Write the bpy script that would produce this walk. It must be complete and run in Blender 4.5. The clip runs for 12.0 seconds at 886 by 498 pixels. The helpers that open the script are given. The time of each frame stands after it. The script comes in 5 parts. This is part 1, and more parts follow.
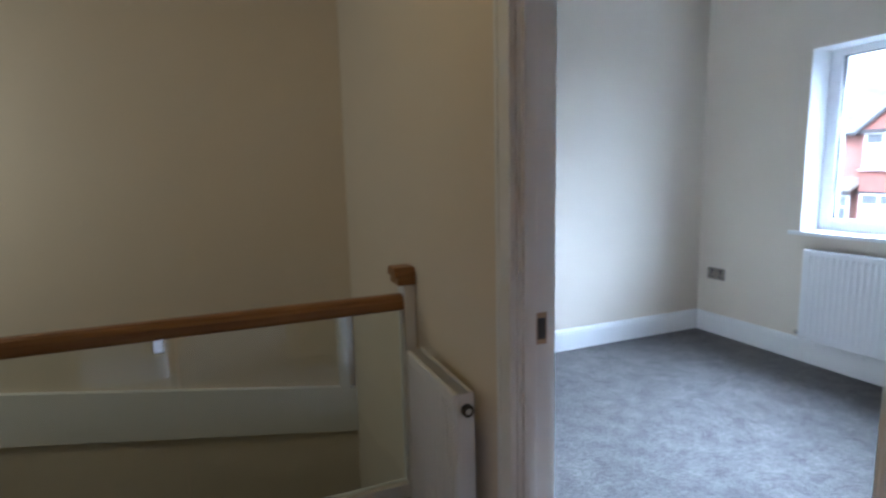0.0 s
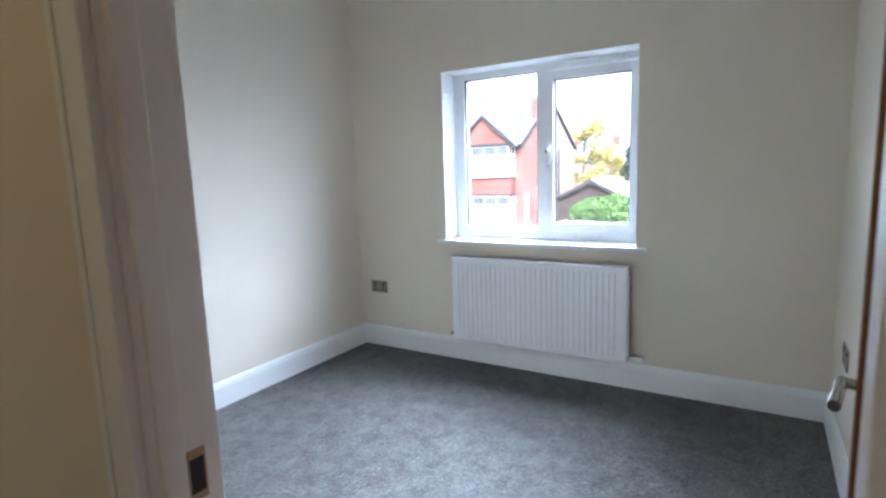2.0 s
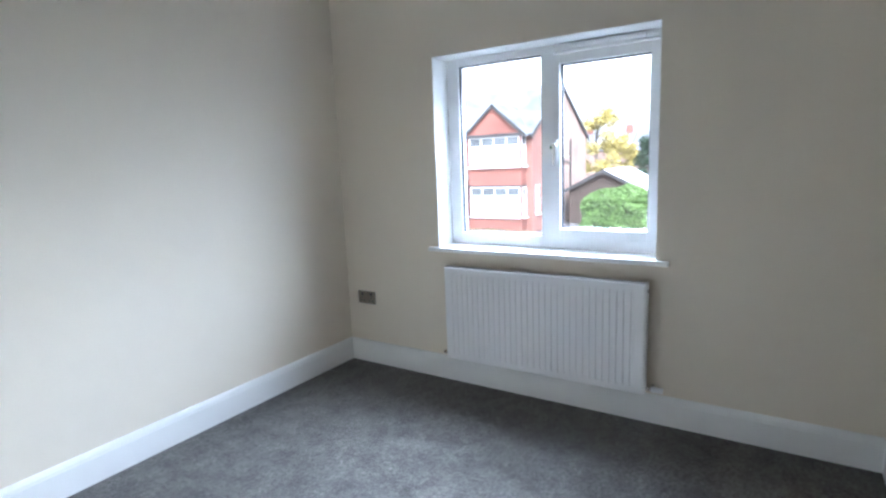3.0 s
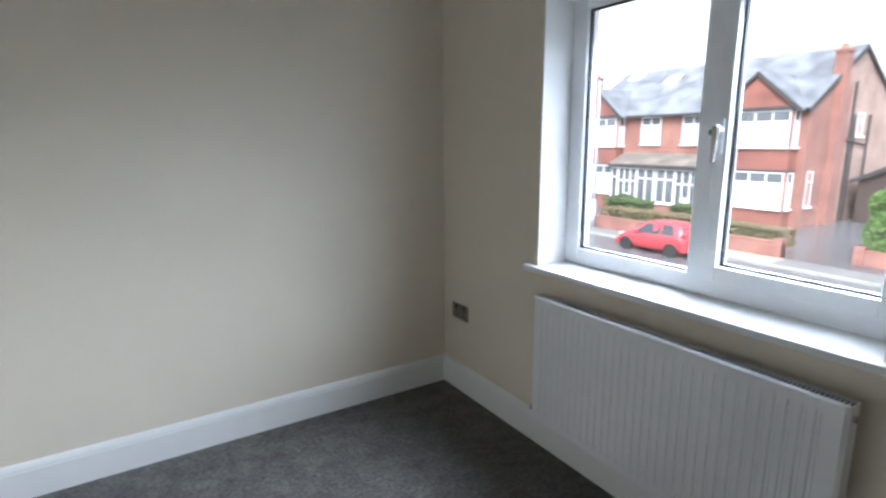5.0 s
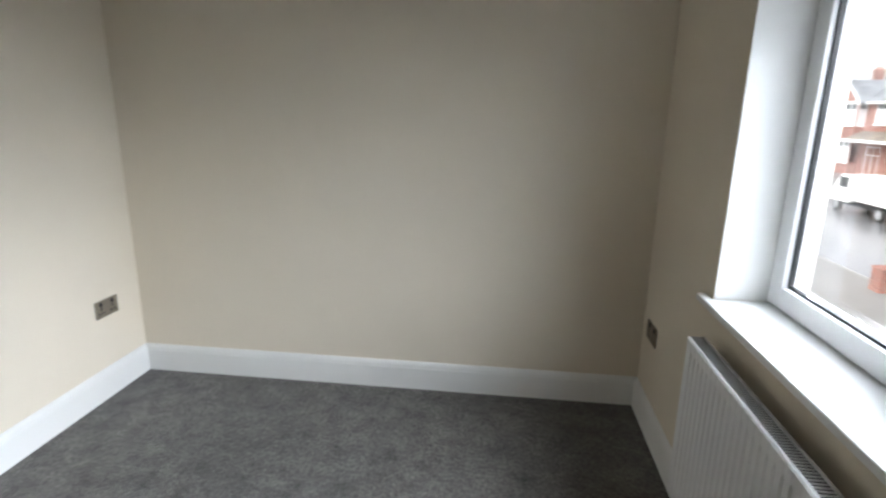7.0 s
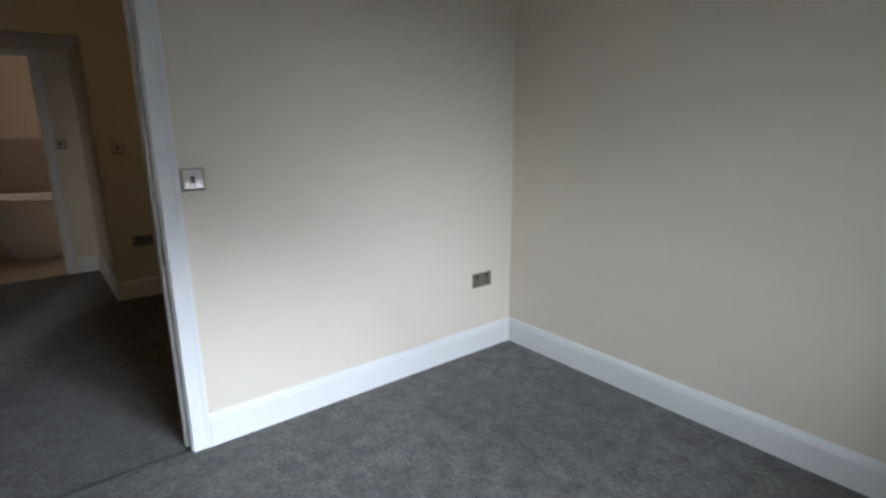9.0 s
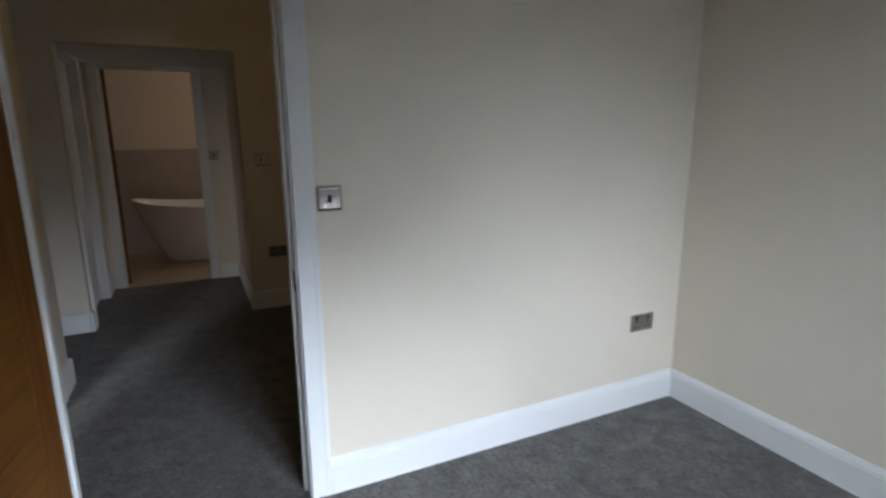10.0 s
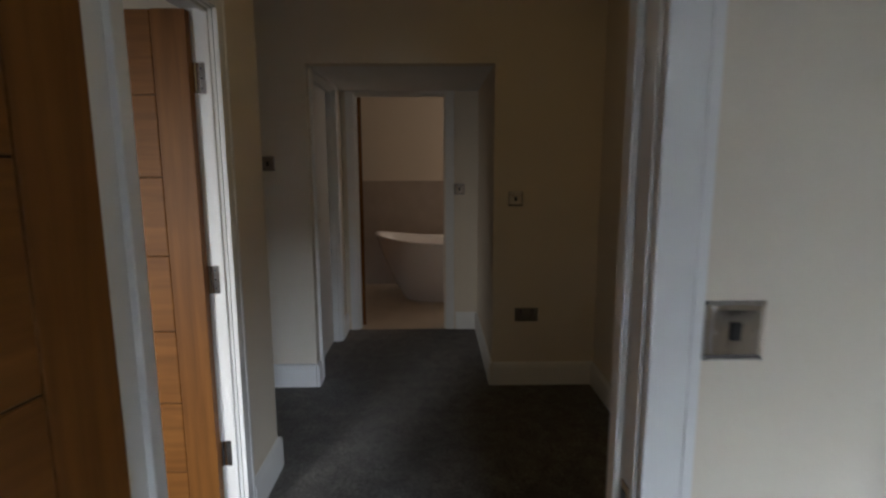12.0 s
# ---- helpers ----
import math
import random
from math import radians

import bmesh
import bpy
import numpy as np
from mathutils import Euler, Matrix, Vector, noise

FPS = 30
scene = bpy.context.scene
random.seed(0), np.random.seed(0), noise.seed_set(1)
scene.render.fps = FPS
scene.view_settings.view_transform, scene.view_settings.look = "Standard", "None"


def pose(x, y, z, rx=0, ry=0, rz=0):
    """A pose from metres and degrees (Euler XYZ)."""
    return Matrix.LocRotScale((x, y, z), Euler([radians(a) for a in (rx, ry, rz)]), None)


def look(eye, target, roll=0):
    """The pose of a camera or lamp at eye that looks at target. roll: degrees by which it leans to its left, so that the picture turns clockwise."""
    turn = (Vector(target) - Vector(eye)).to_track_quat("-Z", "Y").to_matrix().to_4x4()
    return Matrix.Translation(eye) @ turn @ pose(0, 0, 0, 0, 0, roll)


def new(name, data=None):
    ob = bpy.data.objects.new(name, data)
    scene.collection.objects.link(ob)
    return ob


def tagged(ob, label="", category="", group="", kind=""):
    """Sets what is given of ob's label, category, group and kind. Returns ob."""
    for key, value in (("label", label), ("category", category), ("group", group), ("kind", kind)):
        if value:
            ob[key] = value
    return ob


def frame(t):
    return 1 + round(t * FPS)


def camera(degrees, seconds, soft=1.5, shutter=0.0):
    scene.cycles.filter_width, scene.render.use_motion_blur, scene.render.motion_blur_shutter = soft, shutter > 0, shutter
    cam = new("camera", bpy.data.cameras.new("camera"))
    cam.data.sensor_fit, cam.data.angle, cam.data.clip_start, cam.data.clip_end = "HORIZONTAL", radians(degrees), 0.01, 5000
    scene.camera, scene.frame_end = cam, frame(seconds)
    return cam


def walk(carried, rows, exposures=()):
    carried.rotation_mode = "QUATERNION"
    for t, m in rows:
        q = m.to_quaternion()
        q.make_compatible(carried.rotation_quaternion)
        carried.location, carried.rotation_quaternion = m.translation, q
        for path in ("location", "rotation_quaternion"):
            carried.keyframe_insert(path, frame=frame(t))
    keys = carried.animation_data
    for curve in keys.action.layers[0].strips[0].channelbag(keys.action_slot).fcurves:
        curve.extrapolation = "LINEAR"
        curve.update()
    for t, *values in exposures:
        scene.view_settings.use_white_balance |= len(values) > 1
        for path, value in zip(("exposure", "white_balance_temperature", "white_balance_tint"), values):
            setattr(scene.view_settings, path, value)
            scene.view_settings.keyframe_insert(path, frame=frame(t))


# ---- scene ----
cam = camera(79.9, 12.0, soft=2.4, shutter=0.35)
PATH = [
    (0, (0.185, 0.258, 1.24), (0.926, 2.093, 0.954), -1.4),
    (0.5, (0.251, 0.353, 1.263), (1.315, 2.021, 0.969), -1.3),
    (1, (0.314, 0.43, 1.254), (1.652, 1.889, 0.975), -1.9),
    (1.5, (0.354, 0.542, 1.266), (1.903, 1.774, 0.983), -1.9),
    (2, (0.447, 0.631, 1.282), (2.134, 1.665, 0.992), -2.0),
    (2.5, (0.641, 0.7, 1.321), (2.332, 1.72, 1.005), -2.3),
    (4.5, (1.645, 0.797, 1.34), (2.928, 2.286, 0.973), -0.8),
    (5, (1.951, 0.794, 1.364), (2.998, 2.45, 0.96), -0.4),
    (5.5, (2.229, 0.795, 1.358), (2.988, 2.596, 0.933), 0.7),
    (6, (2.477, 0.733, 1.403), (2.907, 2.632, 0.944), 0.9),
    (6.2, (2.589, 0.71, 1.395), (2.855, 2.64, 0.943), 0.9),
    (6.5, (2.669, 0.724, 1.399), (2.765, 2.664, 0.923), 1.0),
    (8.5, (3.252, 0.859, 1.376), (1.927, 2.276, 0.889), -0.4),
    (9, (3.138, 0.924, 1.377), (1.61, 2.125, 0.904), -0.5),
    (9.5, (2.95, 0.985, 1.382), (1.294, 2.011, 0.926), -0.5),
    (10, (2.737, 1.007, 1.377), (0.971, 1.844, 0.952), -0.4),
    (10.5, (2.517, 1.036, 1.382), (0.667, 1.679, 0.98), -0.5),
    (11, (2.234, 1.083, 1.395), (0.313, 1.491, 1.017), -0.4),
    (11.5, (1.932, 1.058, 1.396), (-0.03, 1.227, 1.047), -0.7),
    (12, (1.609, 1.014, 1.393), (-0.366, 1.048, 1.081), -0.2),
]
EXPOSURES = [(0.0, 2.99, 4900, 10), (1.5, 2.98, 5200, 10), (2.5, 2.92, 5350, 10), (4.5, 2.2, 5650, 10), (5.5, 2.08, 6050, 10), (6.5, 1.99, 6450, 10), (8.5, 1.62, 6200, 10), (9.5, 1.5, 5900, 10), (10.0, 1.48, 5950, 10), (11.0, 1.46, 6000, 10), (11.5, 1.5, 6000, 10), (12.0, 1.6, 6050, 10)]
walk(cam, [(t, look(eye, target, roll)) for t, eye, target, roll in PATH], EXPOSURES)
SKY, WINDOW_W, FRONT_W, BATH_W, STAIR_W, LAMP_GLOW = 0.15, 2.6, 6.5, 3.6, 0.66, 1.9

# ---- light ----
GROUND = -3.3          # pavement level; the bedroom floor is z = 0
ROAD = -3.4
world = bpy.data.worlds.new("overcast_sky")
scene.world = world
world.use_nodes = True
wn, wl = world.node_tree.nodes, world.node_tree.links
sky = wn.new("ShaderNodeTexSky")
sky.sky_type = "NISHITA"
sky.sun_disc = False
sky.sun_elevation, sky.sun_rotation = radians(46), radians(237)
sky.air_density, sky.dust_density, sky.ozone_density = 1.0, 4.0, 1.0
grey = wn.new("ShaderNodeHueSaturation")
grey.inputs["Saturation"].default_value = 0.22
wl.new(sky.outputs[0], grey.inputs["Color"])
wl.new(grey.outputs[0], wn["Background"].inputs["Color"])
wn["Background"].inputs["Strength"].default_value = SKY
sun = new("sun", bpy.data.lights.new("sun", "SUN"))
sun.data.energy, sun.data.angle, sun.data.color = 0.5, radians(25), (1.0, 0.97, 0.93)
sun.matrix_world = look((-20, -12, 29), (3, 3, 0))


def window_light(name, x, y, z, target, wide, high, watts, colour, spread=180):
    lamp = new(name, bpy.data.lights.new(name, "AREA"))
    lamp.data.shape, lamp.data.size, lamp.data.size_y = "RECTANGLE", wide, high
    lamp.data.energy, lamp.data.color, lamp.data.spread = watts, colour, radians(spread)
    lamp.matrix_world = look((x, y, z), target)
    return lamp


# sky light in the window opening: towards the blank wall, the door wall and the doorway, and steeply down
SKYBLUE = (0.82, 0.90, 1.0)
for wz in (1.10, 1.60):
    window_light("window_daylight", 3.83, 1.856, wz, (2.83, 2.76, wz - 0.60), 1.22, 0.40, WINDOW_W * 0.23, SKYBLUE, 68)
    window_light("window_daylight", 3.83, 1.856, wz, (2.83, 2.10, wz - 0.34), 1.22, 0.40, WINDOW_W * 0.285, SKYBLUE, 48)
for wz in (0.95, 1.13):
    window_light("window_daylight", 3.83, 1.856, wz, (2.83, 1.49, wz - 0.46), 1.22, 0.16, WINDOW_W * 0.85, SKYBLUE, 46)
window_light("window_daylight", 3.83, 1.856, 1.55, (2.83, 1.95, 0.62), 1.22, 0.44, WINDOW_W * 1.1, SKYBLUE, 68)
window_light("front_room_window_light", 3.46, -0.9, 1.25, (-0.3, -0.35, 0.35), 1.2, 0.7, FRONT_W, (0.98, 0.95, 0.90), 50)
# added fill lamp that brightens the stairwell; its window is made up
window_light("stair_fill_light", -1.60, 2.66, 1.5, (0.8, 2.6, 1.0), 0.75, 0.95, STAIR_W, (0.96, 0.86, 0.60))
window_light("bathroom_window_light", -4.0, 2.86, 1.6, (-4.0, 0.0, 0.6), 0.9, 1.0, BATH_W, (1.0, 0.78, 0.62))

# ---- materials ----


def material(name, colour, rough=0.6, metal=0.0, vary=0.0, scale=4.0, bump=0.0, bump_scale=60.0, fine=0.0, spec=0.5, coord="Object", random_tint=0.0):
    m = bpy.data.materials.new(name)
    m.use_nodes = True
    n, l = m.node_tree.nodes, m.node_tree.links
    b = n["Principled BSDF"]
    b.inputs["Base Color"].default_value = (*colour, 1)
    b.inputs["Roughness"].default_value, b.inputs["Metallic"].default_value = rough, metal
    b.inputs["Specular IOR Level"].default_value = spec
    tc = n.new("ShaderNodeTexCoord")
    if vary or fine or random_tint:
        big = n.new("ShaderNodeTexNoise")
        big.inputs["Scale"].default_value, big.inputs["Detail"].default_value = scale, 5
        l.new(tc.outputs[coord], big.inputs["Vector"])
        small = n.new("ShaderNodeTexNoise")
        small.inputs["Scale"].default_value, small.inputs["Detail"].default_value = bump_scale, 3
        l.new(tc.outputs[coord], small.inputs["Vector"])
        f1 = n.new("ShaderNodeMapRange")
        f1.inputs["From Min"].default_value, f1.inputs["From Max"].default_value = 0.3, 0.7
        f1.inputs["To Min"].default_value, f1.inputs["To Max"].default_value = 1 - vary, 1 + vary
        l.new(big.outputs["Fac"], f1.inputs["Value"])
        f2 = n.new("ShaderNodeMapRange")
        f2.inputs["From Min"].default_value, f2.inputs["From Max"].default_value = 0.3, 0.7
        f2.inputs["To Min"].default_value, f2.inputs["To Max"].default_value = 1 - fine, 1 + fine
        l.new(small.outputs["Fac"], f2.inputs["Value"])
        mul = n.new("ShaderNodeMath")
        mul.operation = "MULTIPLY"
        l.new(f1.outputs[0], mul.inputs[0]), l.new(f2.outputs[0], mul.inputs[1])
        last = mul.outputs[0]
        if random_tint:
            info = n.new("ShaderNodeObjectInfo")
            f3 = n.new("ShaderNodeMapRange")
            f3.inputs["To Min"].default_value, f3.inputs["To Max"].default_value = 1 - random_tint, 1 + random_tint
            l.new(info.outputs["Random"], f3.inputs["Value"])
            mul2 = n.new("ShaderNodeMath")
            mul2.operation = "MULTIPLY"
            l.new(last, mul2.inputs[0]), l.new(f3.outputs[0], mul2.inputs[1])
            last = mul2.outputs[0]
        tint = n.new("ShaderNodeVectorMath")
        tint.operation = "SCALE"
        tint.inputs[0].default_value = colour
        l.new(last, tint.inputs["Scale"])
        l.new(tint.outputs[0], b.inputs["Base Color"])
    if bump:
        rough_tex = n.new("ShaderNodeTexNoise")
        rough_tex.inputs["Scale"].default_value, rough_tex.inputs["Detail"].default_value = bump_scale, 4
        l.new(tc.outputs[coord], rough_tex.inputs["Vector"])
        bm_node = n.new("ShaderNodeBump")
        bm_node.inputs["Strength"].default_value, bm_node.inputs["Distance"].default_value = bump, 0.004
        l.new(rough_tex.outputs["Fac"], bm_node.inputs["Height"])
        l.new(bm_node.outputs[0], b.inputs["Normal"])
    return m


def carpet_material(name, colour):
    """Cut-pile carpet: light and dark tufts, brushed patches, and a soft pile relief."""
    m = material(name, colour, rough=0.95, vary=0.0, spec=0.15)
    n, l = m.node_tree.nodes, m.node_tree.links
    b = n["Principled BSDF"]
    b.inputs["Sheen Weight"].default_value, b.inputs["Sheen Roughness"].default_value = 0.25, 0.5
    tc = n.new("ShaderNodeTexCoord")
    tufts = n.new("ShaderNodeTexNoise")
    tufts.inputs["Scale"].default_value, tufts.inputs["Detail"].default_value, tufts.inputs["Roughness"].default_value = 60, 4, 0.75
    patches = n.new("ShaderNodeTexNoise")
    patches.inputs["Scale"].default_value, patches.inputs["Detail"].default_value, patches.inputs["Roughness"].default_value = 10.0, 7, 0.72
    patches.inputs["Distortion"].default_value = 0.4
    broad = n.new("ShaderNodeTexNoise")
    broad.inputs["Scale"].default_value, broad.inputs["Detail"].default_value = 1.4, 3
    for tex in (tufts, patches, broad):
        l.new(tc.outputs["Object"], tex.inputs["Vector"])
    last = None
    for tex, low, high in ((tufts, 0.3, 1.75), (patches, 0.45, 1.62), (broad, 0.84, 1.16)):
        f = n.new("ShaderNodeMapRange")
        f.inputs["From Min"].default_value, f.inputs["From Max"].default_value = 0.3, 0.7
        f.inputs["To Min"].default_value, f.inputs["To Max"].default_value = low, high
        l.new(tex.outputs["Fac"], f.inputs["Value"])
        if last is None:
            last = f.outputs[0]
        else:
            mul = n.new("ShaderNodeMath")
            mul.operation = "MULTIPLY"
            l.new(last, mul.inputs[0]), l.new(f.outputs[0], mul.inputs[1])
            last = mul.outputs[0]
    tint = n.new("ShaderNodeVectorMath")
    tint.operation = "SCALE"
    tint.inputs[0].default_value = colour
    l.new(last, tint.inputs["Scale"])
    l.new(tint.outputs[0], b.inputs["Base Color"])
    bump = n.new("ShaderNodeBump")
    bump.inputs["Strength"].default_value, bump.inputs["Distance"].default_value = 0.9, 0.006
    l.new(tufts.outputs["Fac"], bump.inputs["Height"])
    bump2 = n.new("ShaderNodeBump")
    bump2.inputs["Strength"].default_value, bump2.inputs["Distance"].default_value = 0.3, 0.01
    l.new(patches.outputs["Fac"], bump2.inputs["Height"])
    l.new(bump.outputs[0], bump2.inputs["Normal"])
    l.new(bump2.outputs[0], b.inputs["Normal"])
    return m


def wood_material(name, light, dark, axis, rough=0.42):
    """Oak: stretched grain along one axis, with darker figure."""
    m = material(name, light, rough=rough, spec=0.25)
    n, l = m.node_tree.nodes, m.node_tree.links
    b = n["Principled BSDF"]
    tc = n.new("ShaderNodeTexCoord")
    stretch = n.new("ShaderNodeMapping")
    s = [38.0, 38.0, 38.0]
    s[axis] = 2.2
    stretch.inputs["Scale"].default_value = s
    l.new(tc.outputs["Object"], stretch.inputs["Vector"])
    grain = n.new("ShaderNodeTexNoise")
    grain.inputs["Scale"].default_value, grain.inputs["Detail"].default_value, grain.inputs["Distortion"].default_value = 1.0, 6, 0.6
    l.new(stretch.outputs[0], grain.inputs["Vector"])
    figure = n.new("ShaderNodeTexNoise")
    figure.inputs["Scale"].default_value, figure.inputs["Detail"].default_value = 3.0, 3
    l.new(tc.outputs["Object"], figure.inputs["Vector"])
    add = n.new("ShaderNodeMath")
    add.operation = "MULTIPLY_ADD"
    add.inputs[1].default_value = 0.45
    l.new(figure.outputs["Fac"], add.inputs[0]), l.new(grain.outputs["Fac"], add.inputs[2])
    ramp = n.new("ShaderNodeValToRGB")
    ramp.color_ramp.elements[0].position, ramp.color_ramp.elements[0].color = 0.5, (*dark, 1)
    ramp.color_ramp.elements[1].position, ramp.color_ramp.elements[1].color = 0.95, (*light, 1)
    l.new(add.outputs[0], ramp.inputs["Fac"])
    l.new(ramp.outputs[0], b.inputs["Base Color"])
    bump = n.new("ShaderNodeBump")
    bump.inputs["Strength"].default_value, bump.inputs["Distance"].default_value = 0.25, 0.002
    l.new(grain.outputs["Fac"], bump.inputs["Height"])
    l.new(bump.outputs[0], b.inputs["Normal"])
    return m


def brick_material(name, c1, c2, mortar, wide=0.225, high=0.075, rough=0.85, gap=0.008, weather=0.25, roof=False):
    """Courses of brick or slate on vertical or sloping faces: across x + y, up z."""
    m = material(name, c1, rough=rough)
    n, l = m.node_tree.nodes, m.node_tree.links
    b = n["Principled BSDF"]
    tc = n.new("ShaderNodeTexCoord")
    sep = n.new("ShaderNodeSeparateXYZ")
    l.new(tc.outputs["Object"], sep.inputs[0])
    add = n.new("ShaderNodeMath")
    l.new(sep.outputs["X"], add.inputs[0]), l.new(sep.outputs["Y"], add.inputs[1])
    com = n.new("ShaderNodeCombineXYZ")
    l.new(sep.outputs["Y"] if roof else add.outputs[0], com.inputs["X"]), l.new(sep.outputs["Z"], com.inputs["Y"])
    tex = n.new("ShaderNodeTexBrick")
    tex.inputs["Scale"].default_value = 1.0
    tex.inputs["Brick Width"].default_value, tex.inputs["Row Height"].default_value = wide, high
    tex.inputs["Mortar Size"].default_value = gap
    tex.inputs["Color1"].default_value, tex.inputs["Color2"].default_value, tex.inputs["Mortar"].default_value = (*c1, 1), (*c2, 1), (*mortar, 1)
    l.new(com.outputs[0], tex.inputs["Vector"])
    stain = n.new("ShaderNodeTexNoise")
    stain.inputs["Scale"].default_value, stain.inputs["Detail"].default_value = 0.9, 6
    l.new(tc.outputs["Object"], stain.inputs["Vector"])
    f = n.new("ShaderNodeMapRange")
    f.inputs["From Min"].default_value, f.inputs["From Max"].default_value = 0.3, 0.7
    f.inputs["To Min"].default_value, f.inputs["To Max"].default_value = 1 - weather, 1 + weather
    l.new(stain.outputs["Fac"], f.inputs["Value"])
    tint = n.new("ShaderNodeVectorMath")
    tint.operation = "SCALE"
    l.new(tex.outputs["Color"], tint.inputs[0]), l.new(f.outputs[0], tint.inputs["Scale"])
    l.new(tint.outputs[0], b.inputs["Base Color"])
    bump = n.new("ShaderNodeBump")
    bump.inputs["Strength"].default_value, bump.inputs["Distance"].default_value, bump.invert = 0.6, 0.01, True
    l.new(tex.outputs["Fac"], bump.inputs["Height"])
    l.new(bump.outputs[0], b.inputs["Normal"])
    return m


def glass_material(name, colour=(1, 1, 1), rough=0.0, ior=1.45):
    m = bpy.data.materials.new(name)
    m.use_nodes = True
    b = m.node_tree.nodes["Principled BSDF"]
    b.inputs["Base Color"].default_value = (*colour, 1)
    b.inputs["Transmission Weight"].default_value, b.inputs["Roughness"].default_value, b.inputs["IOR"].default_value = 1.0, rough, ior
    return m


WALL = material("warm_white_emulsion", (0.74, 0.668, 0.553), rough=0.75, vary=0.015, scale=1.2, fine=0.012, bump=0.06, bump_scale=180, spec=0.3)
CEIL = material("white_ceiling_paint", (0.78, 0.78, 0.76), rough=0.85, vary=0.02, bump=0.05, bump_scale=150)
TRIM = material("white_satin_trim", (0.80, 0.80, 0.78), rough=0.5, vary=0.012, scale=3, spec=0.35)
UPVC = material("white_upvc", (0.87, 0.88, 0.89), rough=0.28, vary=0.012, scale=5)
GASKET = material("black_rubber_gasket", (0.015, 0.015, 0.017), rough=0.6)
ENAMEL = material("white_radiator_enamel", (0.80, 0.80, 0.80), rough=0.3, vary=0.012, scale=3)
GRILLE = material("dark_convector_fins", (0.05, 0.05, 0.05), rough=0.6, vary=0.1, scale=40)
CARPET = carpet_material("grey_cut_pile_carpet", (0.083, 0.0765, 0.0695))
OAK_V = wood_material("oak_upright_grain", (0.225, 0.091, 0.0175), (0.145, 0.054, 0.0102), 2, 0.5)
OAK_X = wood_material("oak_level_grain", (0.225, 0.091, 0.0175), (0.145, 0.054, 0.0102), 0, 0.5)
OAK_RAIL = wood_material("oiled_oak_handrail", (0.34, 0.175, 0.065), (0.20, 0.095, 0.033), 0, 0.35)
CHROME = material("brushed_nickel", (0.42, 0.40, 0.38), rough=0.26, metal=1.0, vary=0.06, scale=14, bump=0.04, bump_scale=300)
POLISHED_DARK = material("polished_nickel", (0.58, 0.55, 0.53), rough=0.13, metal=1.0, vary=0.04, scale=12)
POLISHED = material("polished_chrome", (0.65, 0.65, 0.66), rough=0.12, metal=1.0, vary=0.03, scale=10)
BLACK = material("black_plastic_insert", (0.018, 0.018, 0.02), rough=0.4)
DARKCORE = material("dark_groove_core", (0.05, 0.022, 0.007), rough=0.8, vary=0.15, scale=30)
RAWWOOD = material("raw_softwood", (0.42, 0.30, 0.19), rough=0.8, vary=0.12, scale=60, bump=0.2, bump_scale=120)
PANE = glass_material("clear_glass")
RAILGLASS = glass_material("clear_rail_glass", (0.93, 0.97, 0.95))
GREEN = material("green_key_button", (0.02, 0.16, 0.07), rough=0.4)
BATHTILE = material("beige_wall_tile", (0.42, 0.36, 0.30), rough=0.3, vary=0.06, scale=6, bump=0.02)
BATHFLOOR = material("pale_stone_floor_tile", (0.52, 0.44, 0.34), rough=0.35, vary=0.06, scale=5, bump=0.02)
ACRYLIC = material("white_bath_acrylic", (0.80, 0.78, 0.75), rough=0.15, vary=0.01)

BRICK = brick_material("red_pressed_brick", (0.27, 0.105, 0.075), (0.18, 0.068, 0.049), (0.36, 0.30, 0.27), gap=0.006)
BRICK_OLD = brick_material("weathered_common_brick", (0.34, 0.22, 0.175), (0.225, 0.135, 0.11), (0.40, 0.35, 0.31), weather=0.22)
TILE_HUNG = brick_material("red_hung_tiles", (0.26, 0.105, 0.08), (0.21, 0.082, 0.062), (0.13, 0.06, 0.05), wide=0.18, high=0.11, gap=0.006)
SLATE = brick_material("grey_roof_slate", (0.19, 0.20, 0.215), (0.14, 0.15, 0.165), (0.085, 0.09, 0.097), wide=0.28, high=0.15, gap=0.008, rough=0.6, roof=True, weather=0.48)
MOSSY = brick_material("mossy_canopy_tiles", (0.19, 0.165, 0.135), (0.14, 0.125, 0.105), (0.07, 0.06, 0.05), wide=0.25, high=0.14, gap=0.01, roof=True, weather=0.4)
WHITEWOOD = material("white_exterior_paint", (0.66, 0.66, 0.65), rough=0.5, vary=0.04, scale=2)
DARKWOOD = material("dark_stained_bargeboard", (0.045, 0.042, 0.042), rough=0.6, vary=0.2, scale=3)
HOUSEGLASS = material("dim_house_window", (0.10, 0.11, 0.12), rough=0.06, vary=0.3, scale=0.7, spec=0.8)
NET = material("pale_net_curtain", (0.44, 0.45, 0.46), rough=0.9, vary=0.06, scale=9)
IRON = material("black_cast_iron", (0.02, 0.02, 0.022), rough=0.5, vary=0.2, scale=10)
LEAD = material("grey_lead_flashing", (0.36, 0.37, 0.39), rough=0.5, vary=0.1, scale=3)
POT = material("terracotta_pot", (0.36, 0.15, 0.09), rough=0.8, vary=0.1, scale=8)
ASPHALT = material("wet_grey_asphalt", (0.12, 0.124, 0.13), rough=0.26, vary=0.22, scale=0.35, bump_scale=45, fine=0.12, spec=1.0)
PAVING = material("grey_concrete_paving", (0.17, 0.165, 0.158), rough=0.75, vary=0.14, scale=0.8, bump=0.25, bump_scale=40, fine=0.1)
